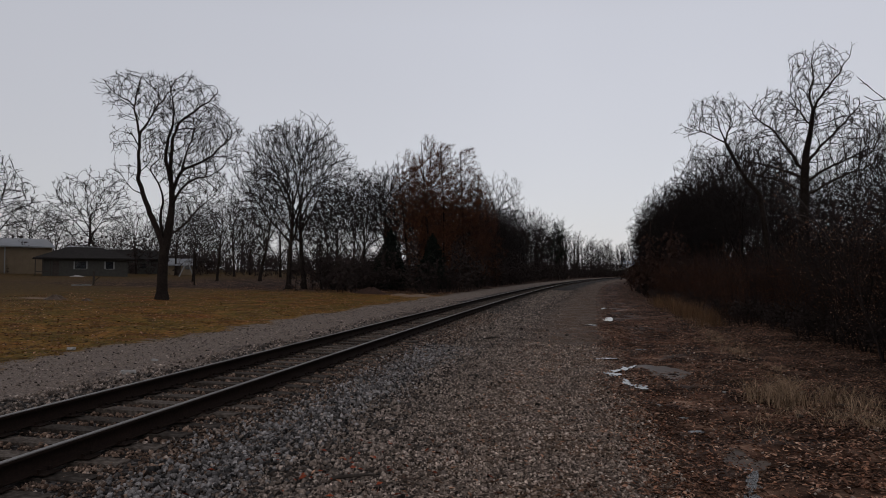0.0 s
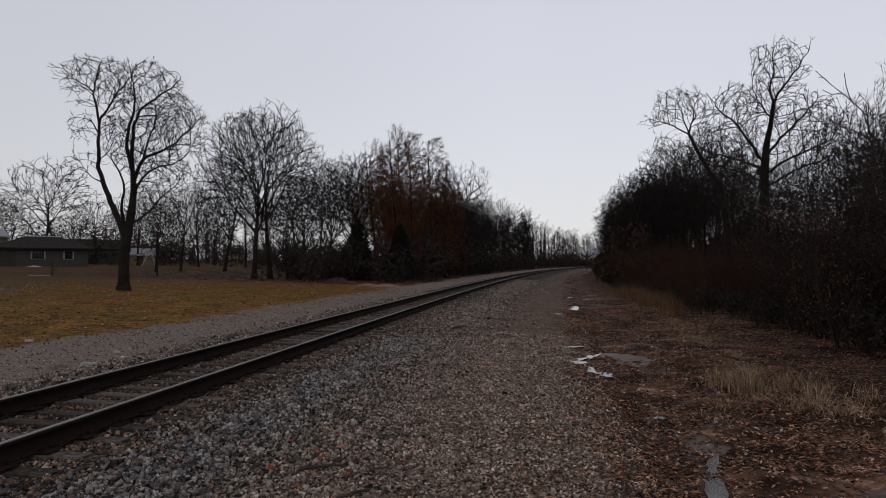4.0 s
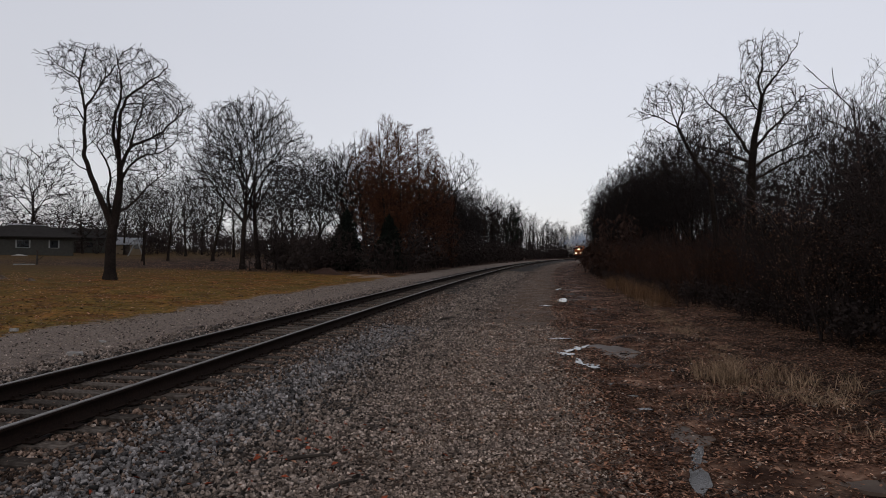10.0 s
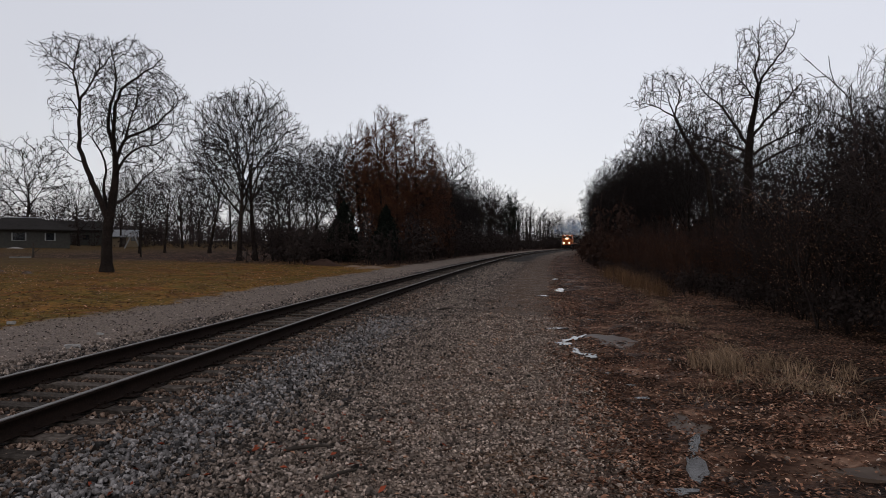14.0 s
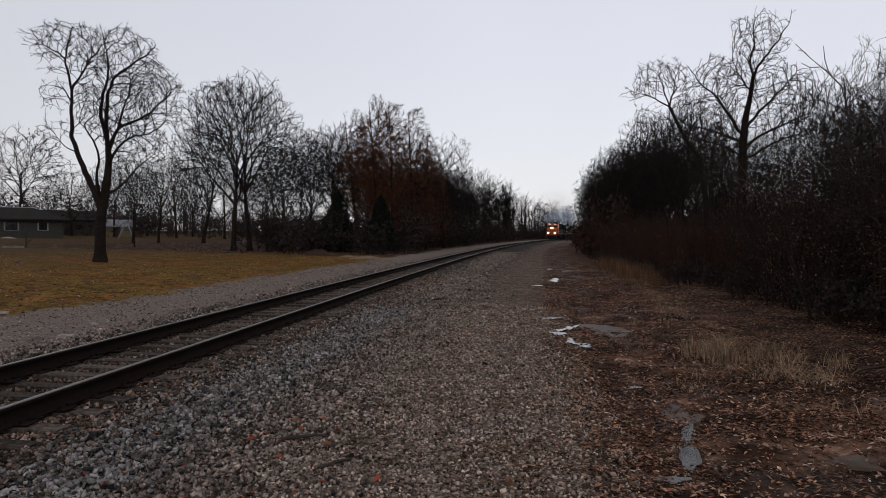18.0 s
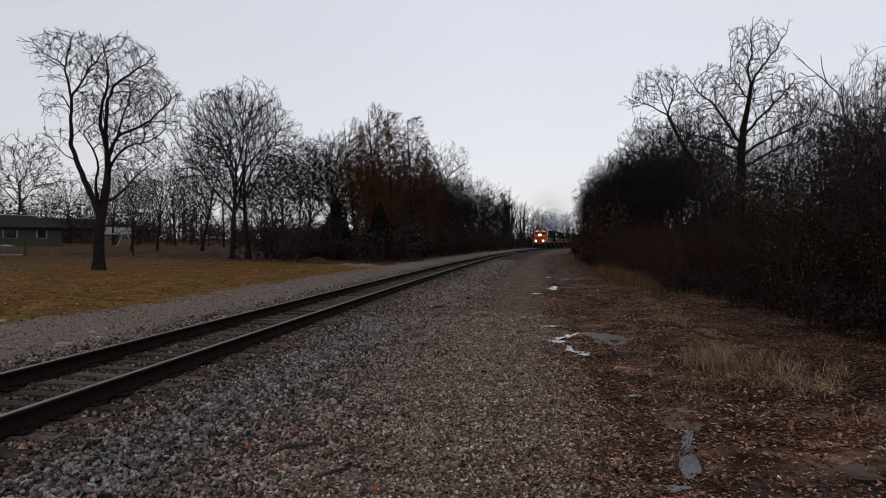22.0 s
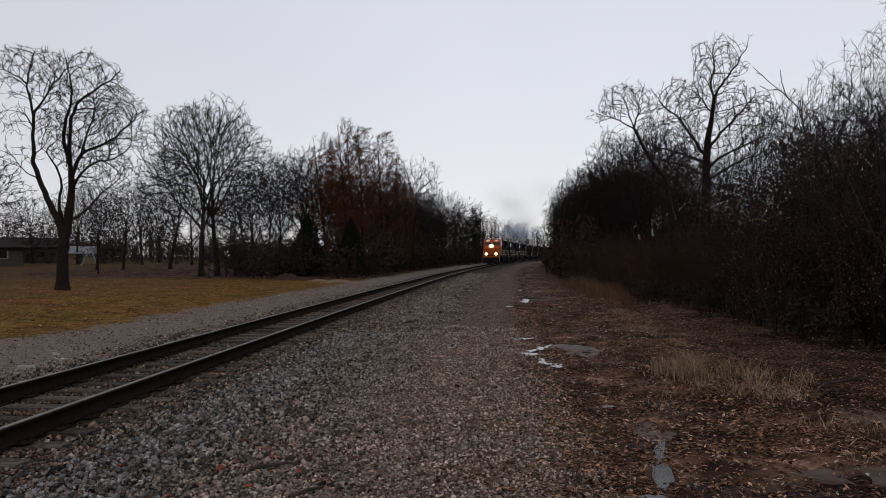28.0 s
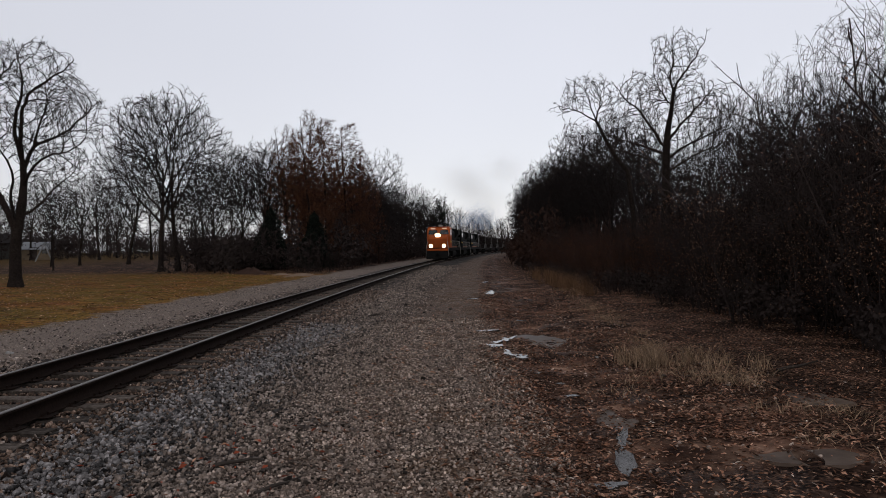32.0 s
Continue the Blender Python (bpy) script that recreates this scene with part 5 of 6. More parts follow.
def outbuilding(az, d, w, h, ridge, wall, roof, label, turn=0):
    x, y = polar(az, d)
    ob = thing("outbuilding", label, "building", m=ground_pose(x, y, facing(x, y) + turn))
    boxed("wall", (-w / 2, -3, -0.4, w / 2, 3, h), wall, ob)
    bm = bmesh.new()
    profile_side(bm, [(-3.4, h - 0.1), (-3.4, h + 0.1), (0, ridge), (3.4, h + 0.1), (3.4, h - 0.1), (0, ridge - 0.2)], -w / 2 - 0.4, w / 2 + 0.4)
    part("roof", bm, roof, ob)
    boxed("door", (-0.5, -3.06, 0, 0.5, -2.98, 2.0), WOOD_OLD, ob)
    boxed("window", (1.2, -3.05, 1.0, 2.2, -2.98, 1.8), GLASS_DARK, ob)
    return ob


outbuilding(-24.6, 140, 10, 2.6, 4.4, HOUSE_WALL, HOUSE_ROOF, "dark roofed house among the far trees", 8)
outbuilding(-21.1, 128, 4.5, 1.7, 2.9, SHED_WALL, SHED_ROOF, "small pale shed among the far trees", -6)
outbuilding(-20.7, 150, 7, 2.4, 3.6, SHED_WALL, HOUSE_ROOF, "pale low house behind the lawn trees", 5)

# leaning pale board rack, post, boards and heaps on the lawn
x, y = polar(-20.7, 112)
rack = thing("board_rack", "pale boards leaning together like a tent", "boards", m=ground_pose(x, y, facing(x, y)))
bm = bmesh.new()
rod(bm, (-0.9, 0, -0.1), (0.3, 0, 2.6), 0.09, 4)
part("board", bm, TRIM_WHITE, rack)
bm = bmesh.new()
rod(bm, (1.3, 0.3, -0.1), (0.25, 0, 2.6), 0.09, 4)
part("board", bm, TRIM_WHITE, rack)
x, y = polar(-27.1, 66)
post = thing("post", "weathered wooden post standing on the lawn", "post", m=ground_pose(x, y, facing(x, y)))
bm = bmesh.new()
rod(bm, (0, 0, -0.3), (0.02, 0, 1.25), 0.09, 7, 0.075)
part("shaft", bm, WOOD_OLD, post)
bm = bmesh.new()
rod(bm, (0.02, 0, 0.35), (0.5, 0.1, 0.75), 0.03, 5)
part("brace", bm, WOOD_OLD, post)
x, y = polar(-27.9, 65)
board = thing("board", "pale weathered board lying in the grass", "board", m=ground_pose(x, y, facing(x, y) - 12))
boxed("plank", (-0.75, -0.16, 0.02, 0.75, 0.16, 0.10), TRIM_WHITE, board, bevel=0.01)
boxed("batten", (-0.1, -0.2, 0.10, 0.05, 0.2, 0.15), WOOD_OLD, board, bevel=0.005)


def heap(az, d, rx, ry, h, mat, name, label, seed):
    """A low lumpy heap."""
    x, y = polar(az, d)
    rng = np.random.default_rng(seed)
    n, k = 7, 22
    v, f = [(0, 0, h)], []
    ph = rng.uniform(0, 6, 4)
    for i in range(1, n + 1):
        r = i / n
        for j in range(k):
            a = j * 2 * math.pi / k
            w = 1 + 0.16 * math.sin(3 * a + ph[0]) + 0.1 * math.sin(5 * a + ph[1])
            z = h * (math.cos(r * math.pi) * 0.5 + 0.5) * (1 + 0.25 * math.sin(4 * a + ph[2] + 5 * r)) + rng.normal(0, 0.02 * h)
            v.append((rx * r * w * math.cos(a), ry * r * w * math.sin(a), z - 0.06 * r))
    for j in range(k):
        f.append((0, 1 + j, 1 + (j + 1) % k))
        for i in range(n - 1):
            a, b = 1 + i * k + j, 1 + i * k + (j + 1) % k
            f.append((a, a + k, b + k, b))
    ob = mesh_object(name, v, f, mat, smooth=True)
    ob.matrix_basis = ground_pose(x, y, facing(x, y))
    return tagged(ob, label, name.replace("_", " "))


heap(-29.6, 41.5, 0.75, 0.5, 0.26, MUD, "dirt_mound", "small dark mound of dirt on the lawn", 3)
heap(-27.5, 39.5, 0.4, 0.3, 0.12, MUD, "dirt_mound", "low dark molehill in the grass", 4)
heap(-31.2, 42.5, 2.2, 0.5, 0.05, SAND, "sand_patch", "pale bare sandy strip worn in the lawn", 5)
heap(-2.0, 49.3, 1.7, 2.2, 0.16, SAND, "sand_mound", "pale heap of sand and gravel beside the access road", 6)
heap(-6.0, 53, 1.6, 1.0, 0.45, BRUSH_RED, "brush_pile", "dark pile of cut brush and leaves", 7)
heap(-3.6, 50.4, 1.2, 0.8, 0.12, SAND, "sand_mound", "small pale heap of sand by the wood edge", 8)
heap(-28.2, 104, 1.4, 0.6, 0.18, PALE_STONE, "sand_mound", "pale heap of gravel before the house", 9)


# ---- stones, leaves, grass and puddles ----
CUBE_V = np.array([(x, y, z) for x in (-1, 1) for y in (-1, 1) for z in (-1, 1)], float)
CUBE_F = np.array([(0, 1, 3, 2), (4, 6, 7, 5), (0, 4, 5, 1), (2, 3, 7, 6), (0, 2, 6, 4), (1, 5, 7, 3)])


def stones(name, label, count, s_range, q_of, size, mat, seed, sink=0.25, near=False, lift=0.0, ties=0.0):
    """Angular broken stones strewn over a stretch of the bed; ties: the share of them kept off the ties."""
    rng = np.random.default_rng(seed)
    s = s_range[0] + (s_range[1] - s_range[0]) * (rng.uniform(0, 1, count) ** (1.9 if near else 1.0))
    q = q_of(rng, count)
    if ties:
        off = (s + 6 + 0.27) % 0.54 - 0.27
        on_tie = (np.abs(off) < 0.135) & (np.abs(q) < 1.36) & (rng.uniform(0, 1, count) < ties)
        s = s + np.where(on_tie, np.where(off < 0, -0.27 - off * 0.9, 0.27 - off * 0.9), 0.0)
    x, y, _ = along(s, q)
    z = ground_z(x, y) + lift * rng.uniform(0, 1, count)
    sz = rng.uniform(size[0], size[1], count) * (1 + 0.5 * (rng.uniform(0, 1, count) > 0.93))
    loc = CUBE_V[None] * rng.uniform(0.5, 1.0, (count, 8, 3)) * rng.uniform(0.35, 1.3, (count, 1, 3))
    qn = rng.normal(0, 1, (count, 4))
    qn /= np.linalg.norm(qn, axis=1)[:, None]
    w, a, b, c = qn.T
    R = np.stack([1 - 2 * (b * b + c * c), 2 * (a * b - c * w), 2 * (a * c + b * w), 2 * (a * b + c * w), 1 - 2 * (a * a + c * c), 2 * (b * c - a * w),
                  2 * (a * c - b * w), 2 * (b * c + a * w), 1 - 2 * (a * a + b * b)], 1).reshape(count, 3, 3)
    v = np.einsum("nij,nkj->nki", R, loc) * sz[:, None, None]
    v += np.stack([x, y, z + sz * (0.5 - sink)], 1)[:, None, :]
    f = (np.arange(count)[:, None, None] * 8 + CUBE_F[None]).reshape(-1, 4)
    ob = fast_mesh(name, v.reshape(-1, 3), f, mat, sides=4)
    return tagged(ob, label, "stones", kind="stuff")


def uniform_q(a, b):
    return lambda rng, n: rng.uniform(a, b, n)


def normal_q(m, sd):
    return lambda rng, n: rng.normal(m, sd, n)


stones("ballast_stones", "grey angular ballast beside the near rail", 8000, (2.5, 17), normal_q(2.2, 0.32), (0.014, 0.027), STONE, 1, sink=0.2, near=True, lift=0.02)
stones("ballast_stones", "mixed grey ballast thinning towards the road", 32000, (1.5, 28), normal_q(2.9, 0.75), (0.011, 0.024), ROAD_STONE, 9, near=True)
stones("ballast_stones", "brownish dirty ballast round the tie ends", 13000, (0, 30), uniform_q(0.85, 2.2), (0.013, 0.025), DIRTY, 2, near=True, ties=0.93)
stones("ballast_stones", "dirty ballast lying between the rails", 8000, (0, 38), uniform_q(-0.66, 0.66), (0.012, 0.026), DIRTY, 3, near=True, lift=0.02, ties=0.93)
stones("ballast_stones", "ballast along the far rail", 6500, (4, 40), uniform_q(-2.3, -0.85), (0.016, 0.034), ROAD_STONE, 4, near=True, ties=0.8)
stones("gravel_stones", "fine brown-grey gravel of the service road", 42000, (2.5, 18), uniform_q(3.4, 6.5), (0.007, 0.016), FINES, 5, sink=0.35, near=True)
stones("gravel_stones", "fine grey gravel of the access road", 7000, (6, 45), uniform_q(-5.3, -2.2), (0.010, 0.022), ROAD_STONE, 6, sink=0.35)
stones("gravel_stones", "scattered pebbles in the mud", 500, (3, 20), uniform_q(6.2, 9.5), (0.010, 0.024), FINES, 7, sink=0.3)
stones("ballast_stones", "scattered coarse ballast further along the line", 9000, (20, 70), normal_q(2.6, 0.7), (0.020, 0.036), ROAD_STONE, 8)


def flat_leaves(name, label, count, s_range, q_of, size, mat, seed, near=True, lift=0.012):
    """Curled fallen leaves lying on the ground."""
    rng = np.random.default_rng(seed)
    s = s_range[0] + (s_range[1] - s_range[0]) * (rng.uniform(0, 1, count) ** (1.7 if near else 1.0))
    x, y, _ = along(s, q_of(rng, count))
    z = ground_z(x, y) + lift
    a = rng.uniform(0, 6.283, count)
    sz = rng.uniform(size[0], size[1], count)
    u = np.stack([np.cos(a), np.sin(a), rng.normal(0, 0.25, count)], 1) * sz[:, None]
    w = np.stack([-np.sin(a), np.cos(a), rng.normal(0, 0.35, count)], 1) * sz[:, None] * rng.uniform(0.15, 0.5, (count, 1))
    c = np.stack([x, y, z], 1)
    up = np.array([0, 0, 1.0]) * sz[:, None] * rng.uniform(0.1, 0.5, (count, 1))
    v = np.stack([c - u + up * 0.5, c - w + up, c + u + up * 0.5, c + w + up, c], 1).reshape(-1, 3)
    i = np.arange(count)[:, None] * 5
    f = np.concatenate([i + np.array(t) for t in ((0, 1, 4), (1, 2, 4), (2, 3, 4), (3, 0, 4))])
    return tagged(fast_mesh(name, v, f, mat), label, "leaves", kind="stuff")


flat_leaves("fallen_leaves", "wet brown fallen leaves on the muddy verge", 46000, (2, 30), uniform_q(6.0, 14.5), (0.012, 0.036), LEAF_FALLEN, 11)
flat_leaves("fallen_leaves", "dense drift of brown leaves beside the gravel", 9000, (3, 26), normal_q(6.55, 0.45), (0.014, 0.040), LEAF_DRIFT, 17)
flat_leaves("fallen_leaves", "brown leaves caught round the dry grass", 5000, (7, 16), normal_q(8.6, 0.6), (0.014, 0.042), LEAF_DRIFT, 18)
flat_leaves("fallen_leaves", "brown leaves and bark scraps along the verge", 7000, (20, 110), uniform_q(6.0, 11.5), (0.03, 0.06), LEAF_DRIFT, 12)
flat_leaves("fallen_leaves", "thin scatter of brown leaves over the gravel", 1100, (2.5, 24), normal_q(4.9, 0.8), (0.02, 0.045), LEAF_FALLEN, 13)
flat_leaves("fallen_leaves", "pale bleached leaves scattered over the verge", 1500, (3, 26), uniform_q(6.3, 12.5), (0.012, 0.028), LEAF_PALE, 19)
flat_leaves("fallen_leaves", "bright red-orange leaves on the ballast", 90, (4.3, 7.2), normal_q(3.5, 0.7), (0.022, 0.042), LEAF_RED, 14, lift=0.03)
flat_leaves("fallen_leaves", "brown leaves gathered beside the rut", 1500, (3.5, 12), normal_q(6.7, 0.5), (0.012, 0.030), LEAF_DRIFT, 15)
flat_leaves("fallen_leaves", "brown leaves strewn over the lawn", 12000, (8, 60), uniform_q(-26, -5.2), (0.03, 0.06), LEAF_FALLEN, 16, lift=0.03)


def blades(name, label, places, per, height, spread, mat, seed, lean=0.5):
    """Tufts of narrow bent blades."""
    rng = np.random.default_rng(seed)
    px = np.repeat(np.array(places), per, 0)
    n = len(px)
    x, y = px[:, 0] + rng.normal(0, spread, n), px[:, 1] + rng.normal(0, spread, n)
    z = ground_z(x, y) - 0.01
    a = rng.uniform(0, 6.283, n)
    h = height * rng.uniform(0.45, 1.15, n)
    ln = rng.normal(0, lean, (n, 2)) * h[:, None]
    wd = rng.uniform(0.003, 0.007, n)
    c = np.stack([x, y, z], 1)
    side = np.stack([np.cos(a), np.sin(a), np.zeros(n)], 1) * wd[:, None]
    mid = c + np.concatenate([ln * 0.35, (h * 0.62)[:, None]], 1)
    tip = c + np.concatenate([ln, h[:, None]], 1)
    v = np.stack([c - side, c + side, mid + side * 0.8, mid - side * 0.8, tip], 1).reshape(-1, 3)
    i = np.arange(n)[:, None] * 5
    f = np.concatenate([i + np.array(t) for t in ((0, 1, 2), (0, 2, 3), (3, 2, 4))])
    return tagged(fast_mesh(name, v, f, mat), label, "grass", kind="stuff")


_g = random.Random(5)
tufts, short = [], []
for i in range(13):
    tufts.append(along(_g.gauss(11.4, 0.35), _g.gauss(8.65, 0.20))[:2])
for i in range(5):
    tufts.append(along(_g.gauss(11.2, 0.3), _g.gauss(9.5, 0.3))[:2])
for i in range(20):
    short.append(along(_g.gauss(10.0, 0.7), _g.gauss(8.9, 0.45))[:2])
for i in range(34):
    s = _g.uniform(12.5, 31)
    short.append(along(s, _g.gauss(8.75 + 0.035 * s, 0.3))[:2])
for i in range(9):
    short.append(along(_g.uniform(6.0, 9), _g.gauss(9.9, 0.5))[:2])
blades("dry_grass", "clump of tall pale dry grass on the verge", tufts, 60, 0.33, 0.10, STRAW, 21, 0.5)
blades("dry_grass", "short flattened dry grass along the verge", short, 38, 0.14, 0.18, STRAW, 24, 1.1)
tall = []
for i in range(60):
    s = _g.uniform(27, 46)
    tall.append(along(s, _g.gauss(10.2, 0.4))[:2])
blades("dry_grass", "tall rusty dry grass at the foot of the brush", tall, 45, 0.80, 0.14, STRAW_RUST, 22, 0.25)
lawn = []
for i in range(5200):
    s = 6 + 50 * _g.random() ** 1.5
    lawn.append(along(s, -_g.uniform(5.3, 20))[:2])
blades("lawn_grass", "short dull winter grass of the lawn", lawn, 7, 0.055, 0.12, TURF, 23, 0.8)


def puddle(x, y, a, b, turn, seed, mat=WATER, name="puddle", label="shallow rain puddle in the rut mirroring the sky", lift=0.012, ragged=1.0):
    """A flat film of water with a ragged shore."""
    rng = np.random.default_rng(seed)
    k = 44
    ph = rng.uniform(0, 6.28, 5)
    ring = []
    for j in range(k):
        t = j * 2 * math.pi / k
        w = 1 + ragged * (0.22 * math.sin(2 * t + ph[0]) + 0.18 * math.sin(3 * t + ph[1]) + 0.12 * math.sin(5 * t + ph[2]) + 0.10 * math.sin(9 * t + ph[3]))
        ring.append((a * w * math.cos(t), b * w * math.sin(t), 0))
    v = [(0, 0, 0)] + ring + [(p[0] * 1.04, p[1] * 1.04, -0.03) for p in ring]
    f = [(0, 1 + j, 1 + (j + 1) % k) for j in range(k)] + [(1 + j, 1 + k + j, 1 + k + (j + 1) % k, 1 + (j + 1) % k) for j in range(k)]
    ob = mesh_object(name, v, f, mat)
    xs = [x + a * 0.7 * u for u in (-1, 0, 1, 0, 0)]
    ys = [y + b * 0.7 * u for u in (0, 0, 0, -1, 1)]
    ob.matrix_basis = pose(x, y, float(np.mean(ground_z(xs, ys))) + lift + (0.012 if mat is WATER else 0.0), 0, 0, turn)
    return tagged(ob, label, name, kind="structure")


for i, (x, y, a, b, turn) in enumerate([(3.88, 14.2, 0.07, 0.34, -29), (3.58, 13.6, 0.10, 0.30, -18), (3.26, 13.05, 0.08, 0.28, -36), (3.10, 12.5, 0.12, 0.22, 0), (3.20, 11.95, 0.08, 0.28, -8), (3.30, 11.45, 0.14, 0.2, -10), (3.5, 14.8, 0.24, 0.09, 0), (5.1, 17.6, 0.2, 0.10, 0), (6.6, 27.5, 0.3, 0.9, -15),
                                        (5.45, 24.75, 0.26, 0.16, 0), (3.2, 8.8, 0.17, 0.07, 10), (2.68, 5.9, 0.085, 0.42, -20), (2.98, 6.62, 0.05, 0.42, -26), (2.22, 5.2, 0.13, 0.08, 0), (8.6, 36.5, 0.15, 0.6, -20)]):
    puddle(x, y, a, b, turn, 100 + i, lift=0.010 + 0.0015 * (i % 4), ragged=0.55 if a < 0.09 and y < 7 else 1.0)
for i, (x, y, a, b) in enumerate([(4.4, 13.7, 0.45, 1.05), (6.0, 7.7, 0.42, 0.35), (4.3, 5.5, 0.42, 0.26), (3.3, 7.5, 0.22, 0.5)]):
    puddle(x, y, a, b, -12, 130 + i, MUD, "mud_patch", "smooth wet mud left by drained water", 0.022 if i == 0 else 0.008, 0.6)


def debris(x, y, w, h, d, mat, name, label, category, turn=0):
    ob = thing(name, label, category, m=ground_pose(x, y, turn))
    bm = bmesh.new()
    box(bm, -w / 2, -d / 2, -0.01, w / 2, d / 2, h, min(w, h, d) * 0.3)
    r2 = random.Random(int(x * 100))
    for v in bm.verts:
        v.co += Vector((r2.uniform(-1, 1) * w * 0.12, r2.uniform(-1, 1) * d * 0.12, r2.uniform(0, 1) * h * 0.2))
    part("scrap" if name != "rock" else "stone", bm, mat, ob)
    return ob


for x, y, w, h, d, t in [(-5.5, 12.0, 0.22, 0.06, 0.12, 20), (-5.8, 13.8, 0.18, 0.03, 0.06, -40), (-8.3, 15.3, 0.16, 0.06, 0.1, 10)]:
    debris(x, y, w, h, d, PALE_STONE, "rock", "pale flat rock on the gravel verge", "rock", t)
for x, y, w, d, t in [(3.35, 9.55, 0.12, 0.07, 30), (3.15, 10.1, 0.05, 0.2, 15), (4.6, 11.2, 0.14, 0.05, 70), (5.4, 8.6, 0.09, 0.06, 0), (3.1, 7.0, 0.12, 0.05, 60), (3.0, 6.55, 0.05, 0.09, 20)]:
    debris(x, y, w, 0.012, d, TRIM_WHITE, "litter_scrap", "pale scrap of litter in the mud", "litter", t)


def stick(x, y, length, turn, r=0.02):
    ob = thing("stick", "dark broken stick lying on the gravel", "stick", "sticks on the gravel", m=ground_pose(x, y, turn))
    rng = np.random.default_rng(int(abs(x) * 1000))
    w = Wood()
    pts = wander(rng, (-length / 2, 0, 0.025), (1, 0, 0), length, 6, 0.10, 0.0)
    pts[:, 2] = np.clip(pts[:, 2], 0.01, 0.05)
    w.add(pts, np.linspace(r, r * 0.4, len(pts)), 6)
    w.mesh("wood", WOOD_OLD, ob)
    return ob


for x, y, ln, t, r in [(-0.75, 6.1, 0.45, 10, 0.022), (-0.35, 5.4, 0.5, 35, 0.018), (1.4, 19.1, 0.5, 5, 0.03), (0.3, 13.0, 0.5, -15, 0.015), (6.3, 10.4, 0.9, 5, 0.035),
                       (5.2, 9.2, 0.8, -20, 0.03), (7.4, 9.6, 1.2, 12, 0.03), (2.7, 11.0, 0.5, 60, 0.015), (-2.2, 6.9, 0.35, 20, 0.018)]:
    stick(x, y, ln, t, r)


# ---- the train ----
def disc(bm, x, y, z, r, depth, n=20, axis_y=True):
    m = Matrix.Translation((x, y, z)) @ (Matrix.Rotation(radians(90), 4, "X") if axis_y else Matrix.Rotation(radians(90), 4, "Y"))
    bmesh.ops.create_cone(bm, cap_ends=True, segments=n, radius1=r, radius2=r, depth=depth, matrix=m)


def wheelset(parent, y, r):
    bm = bmesh.new()
    for u in (-0.78, 0.78):
        disc(bm, u, 0, 0, r, 0.13, 20, False)
        disc(bm, u + (0.075 if u < 0 else -0.075), 0, 0, r + 0.03, 0.03, 20, False)
    rod(bm, (-1.0, 0, 0), (1.0, 0, 0), 0.09, 8)
    for k in range(3):
        a = k * 2.094
        for u in (-0.85, 0.85):
            box(bm, u - 0.02, math.cos(a) * r * 0.5 - 0.05, math.sin(a) * r * 0.5 - 0.05, u + 0.02, math.cos(a) * r * 0.5 + 0.05, math.sin(a) * r * 0.5 + 0.05)
    w = part("wheelset", bm, WHEEL, parent)
    w.matrix_basis = pose(0, y, r)
    return w


def truck(parent, y, axles, r, frame_z):
    bm = bmesh.new()
    half = (max(axles) - min(axles)) / 2 + 0.55
    for u in (-1.12, 1.02):
        box(bm, u, -half, frame_z - 0.18, u + 0.10, half, frame_z + 0.14, 0.03)
        for a in axles:
            box(bm, u - 0.06, a - 0.2, r - 0.16, u + 0.16, a + 0.2, frame_z + 0.2, 0.03)
    box(bm, -1.0, -0.35, frame_z - 0.1, 1.0, 0.35, frame_z + 0.25, 0.03)
    t = part("truck", bm, LOCO_BLACK, parent)
    t.matrix_basis = pose(0, y, 0)
    return t, [wheelset(t, a, r) for a in axles]


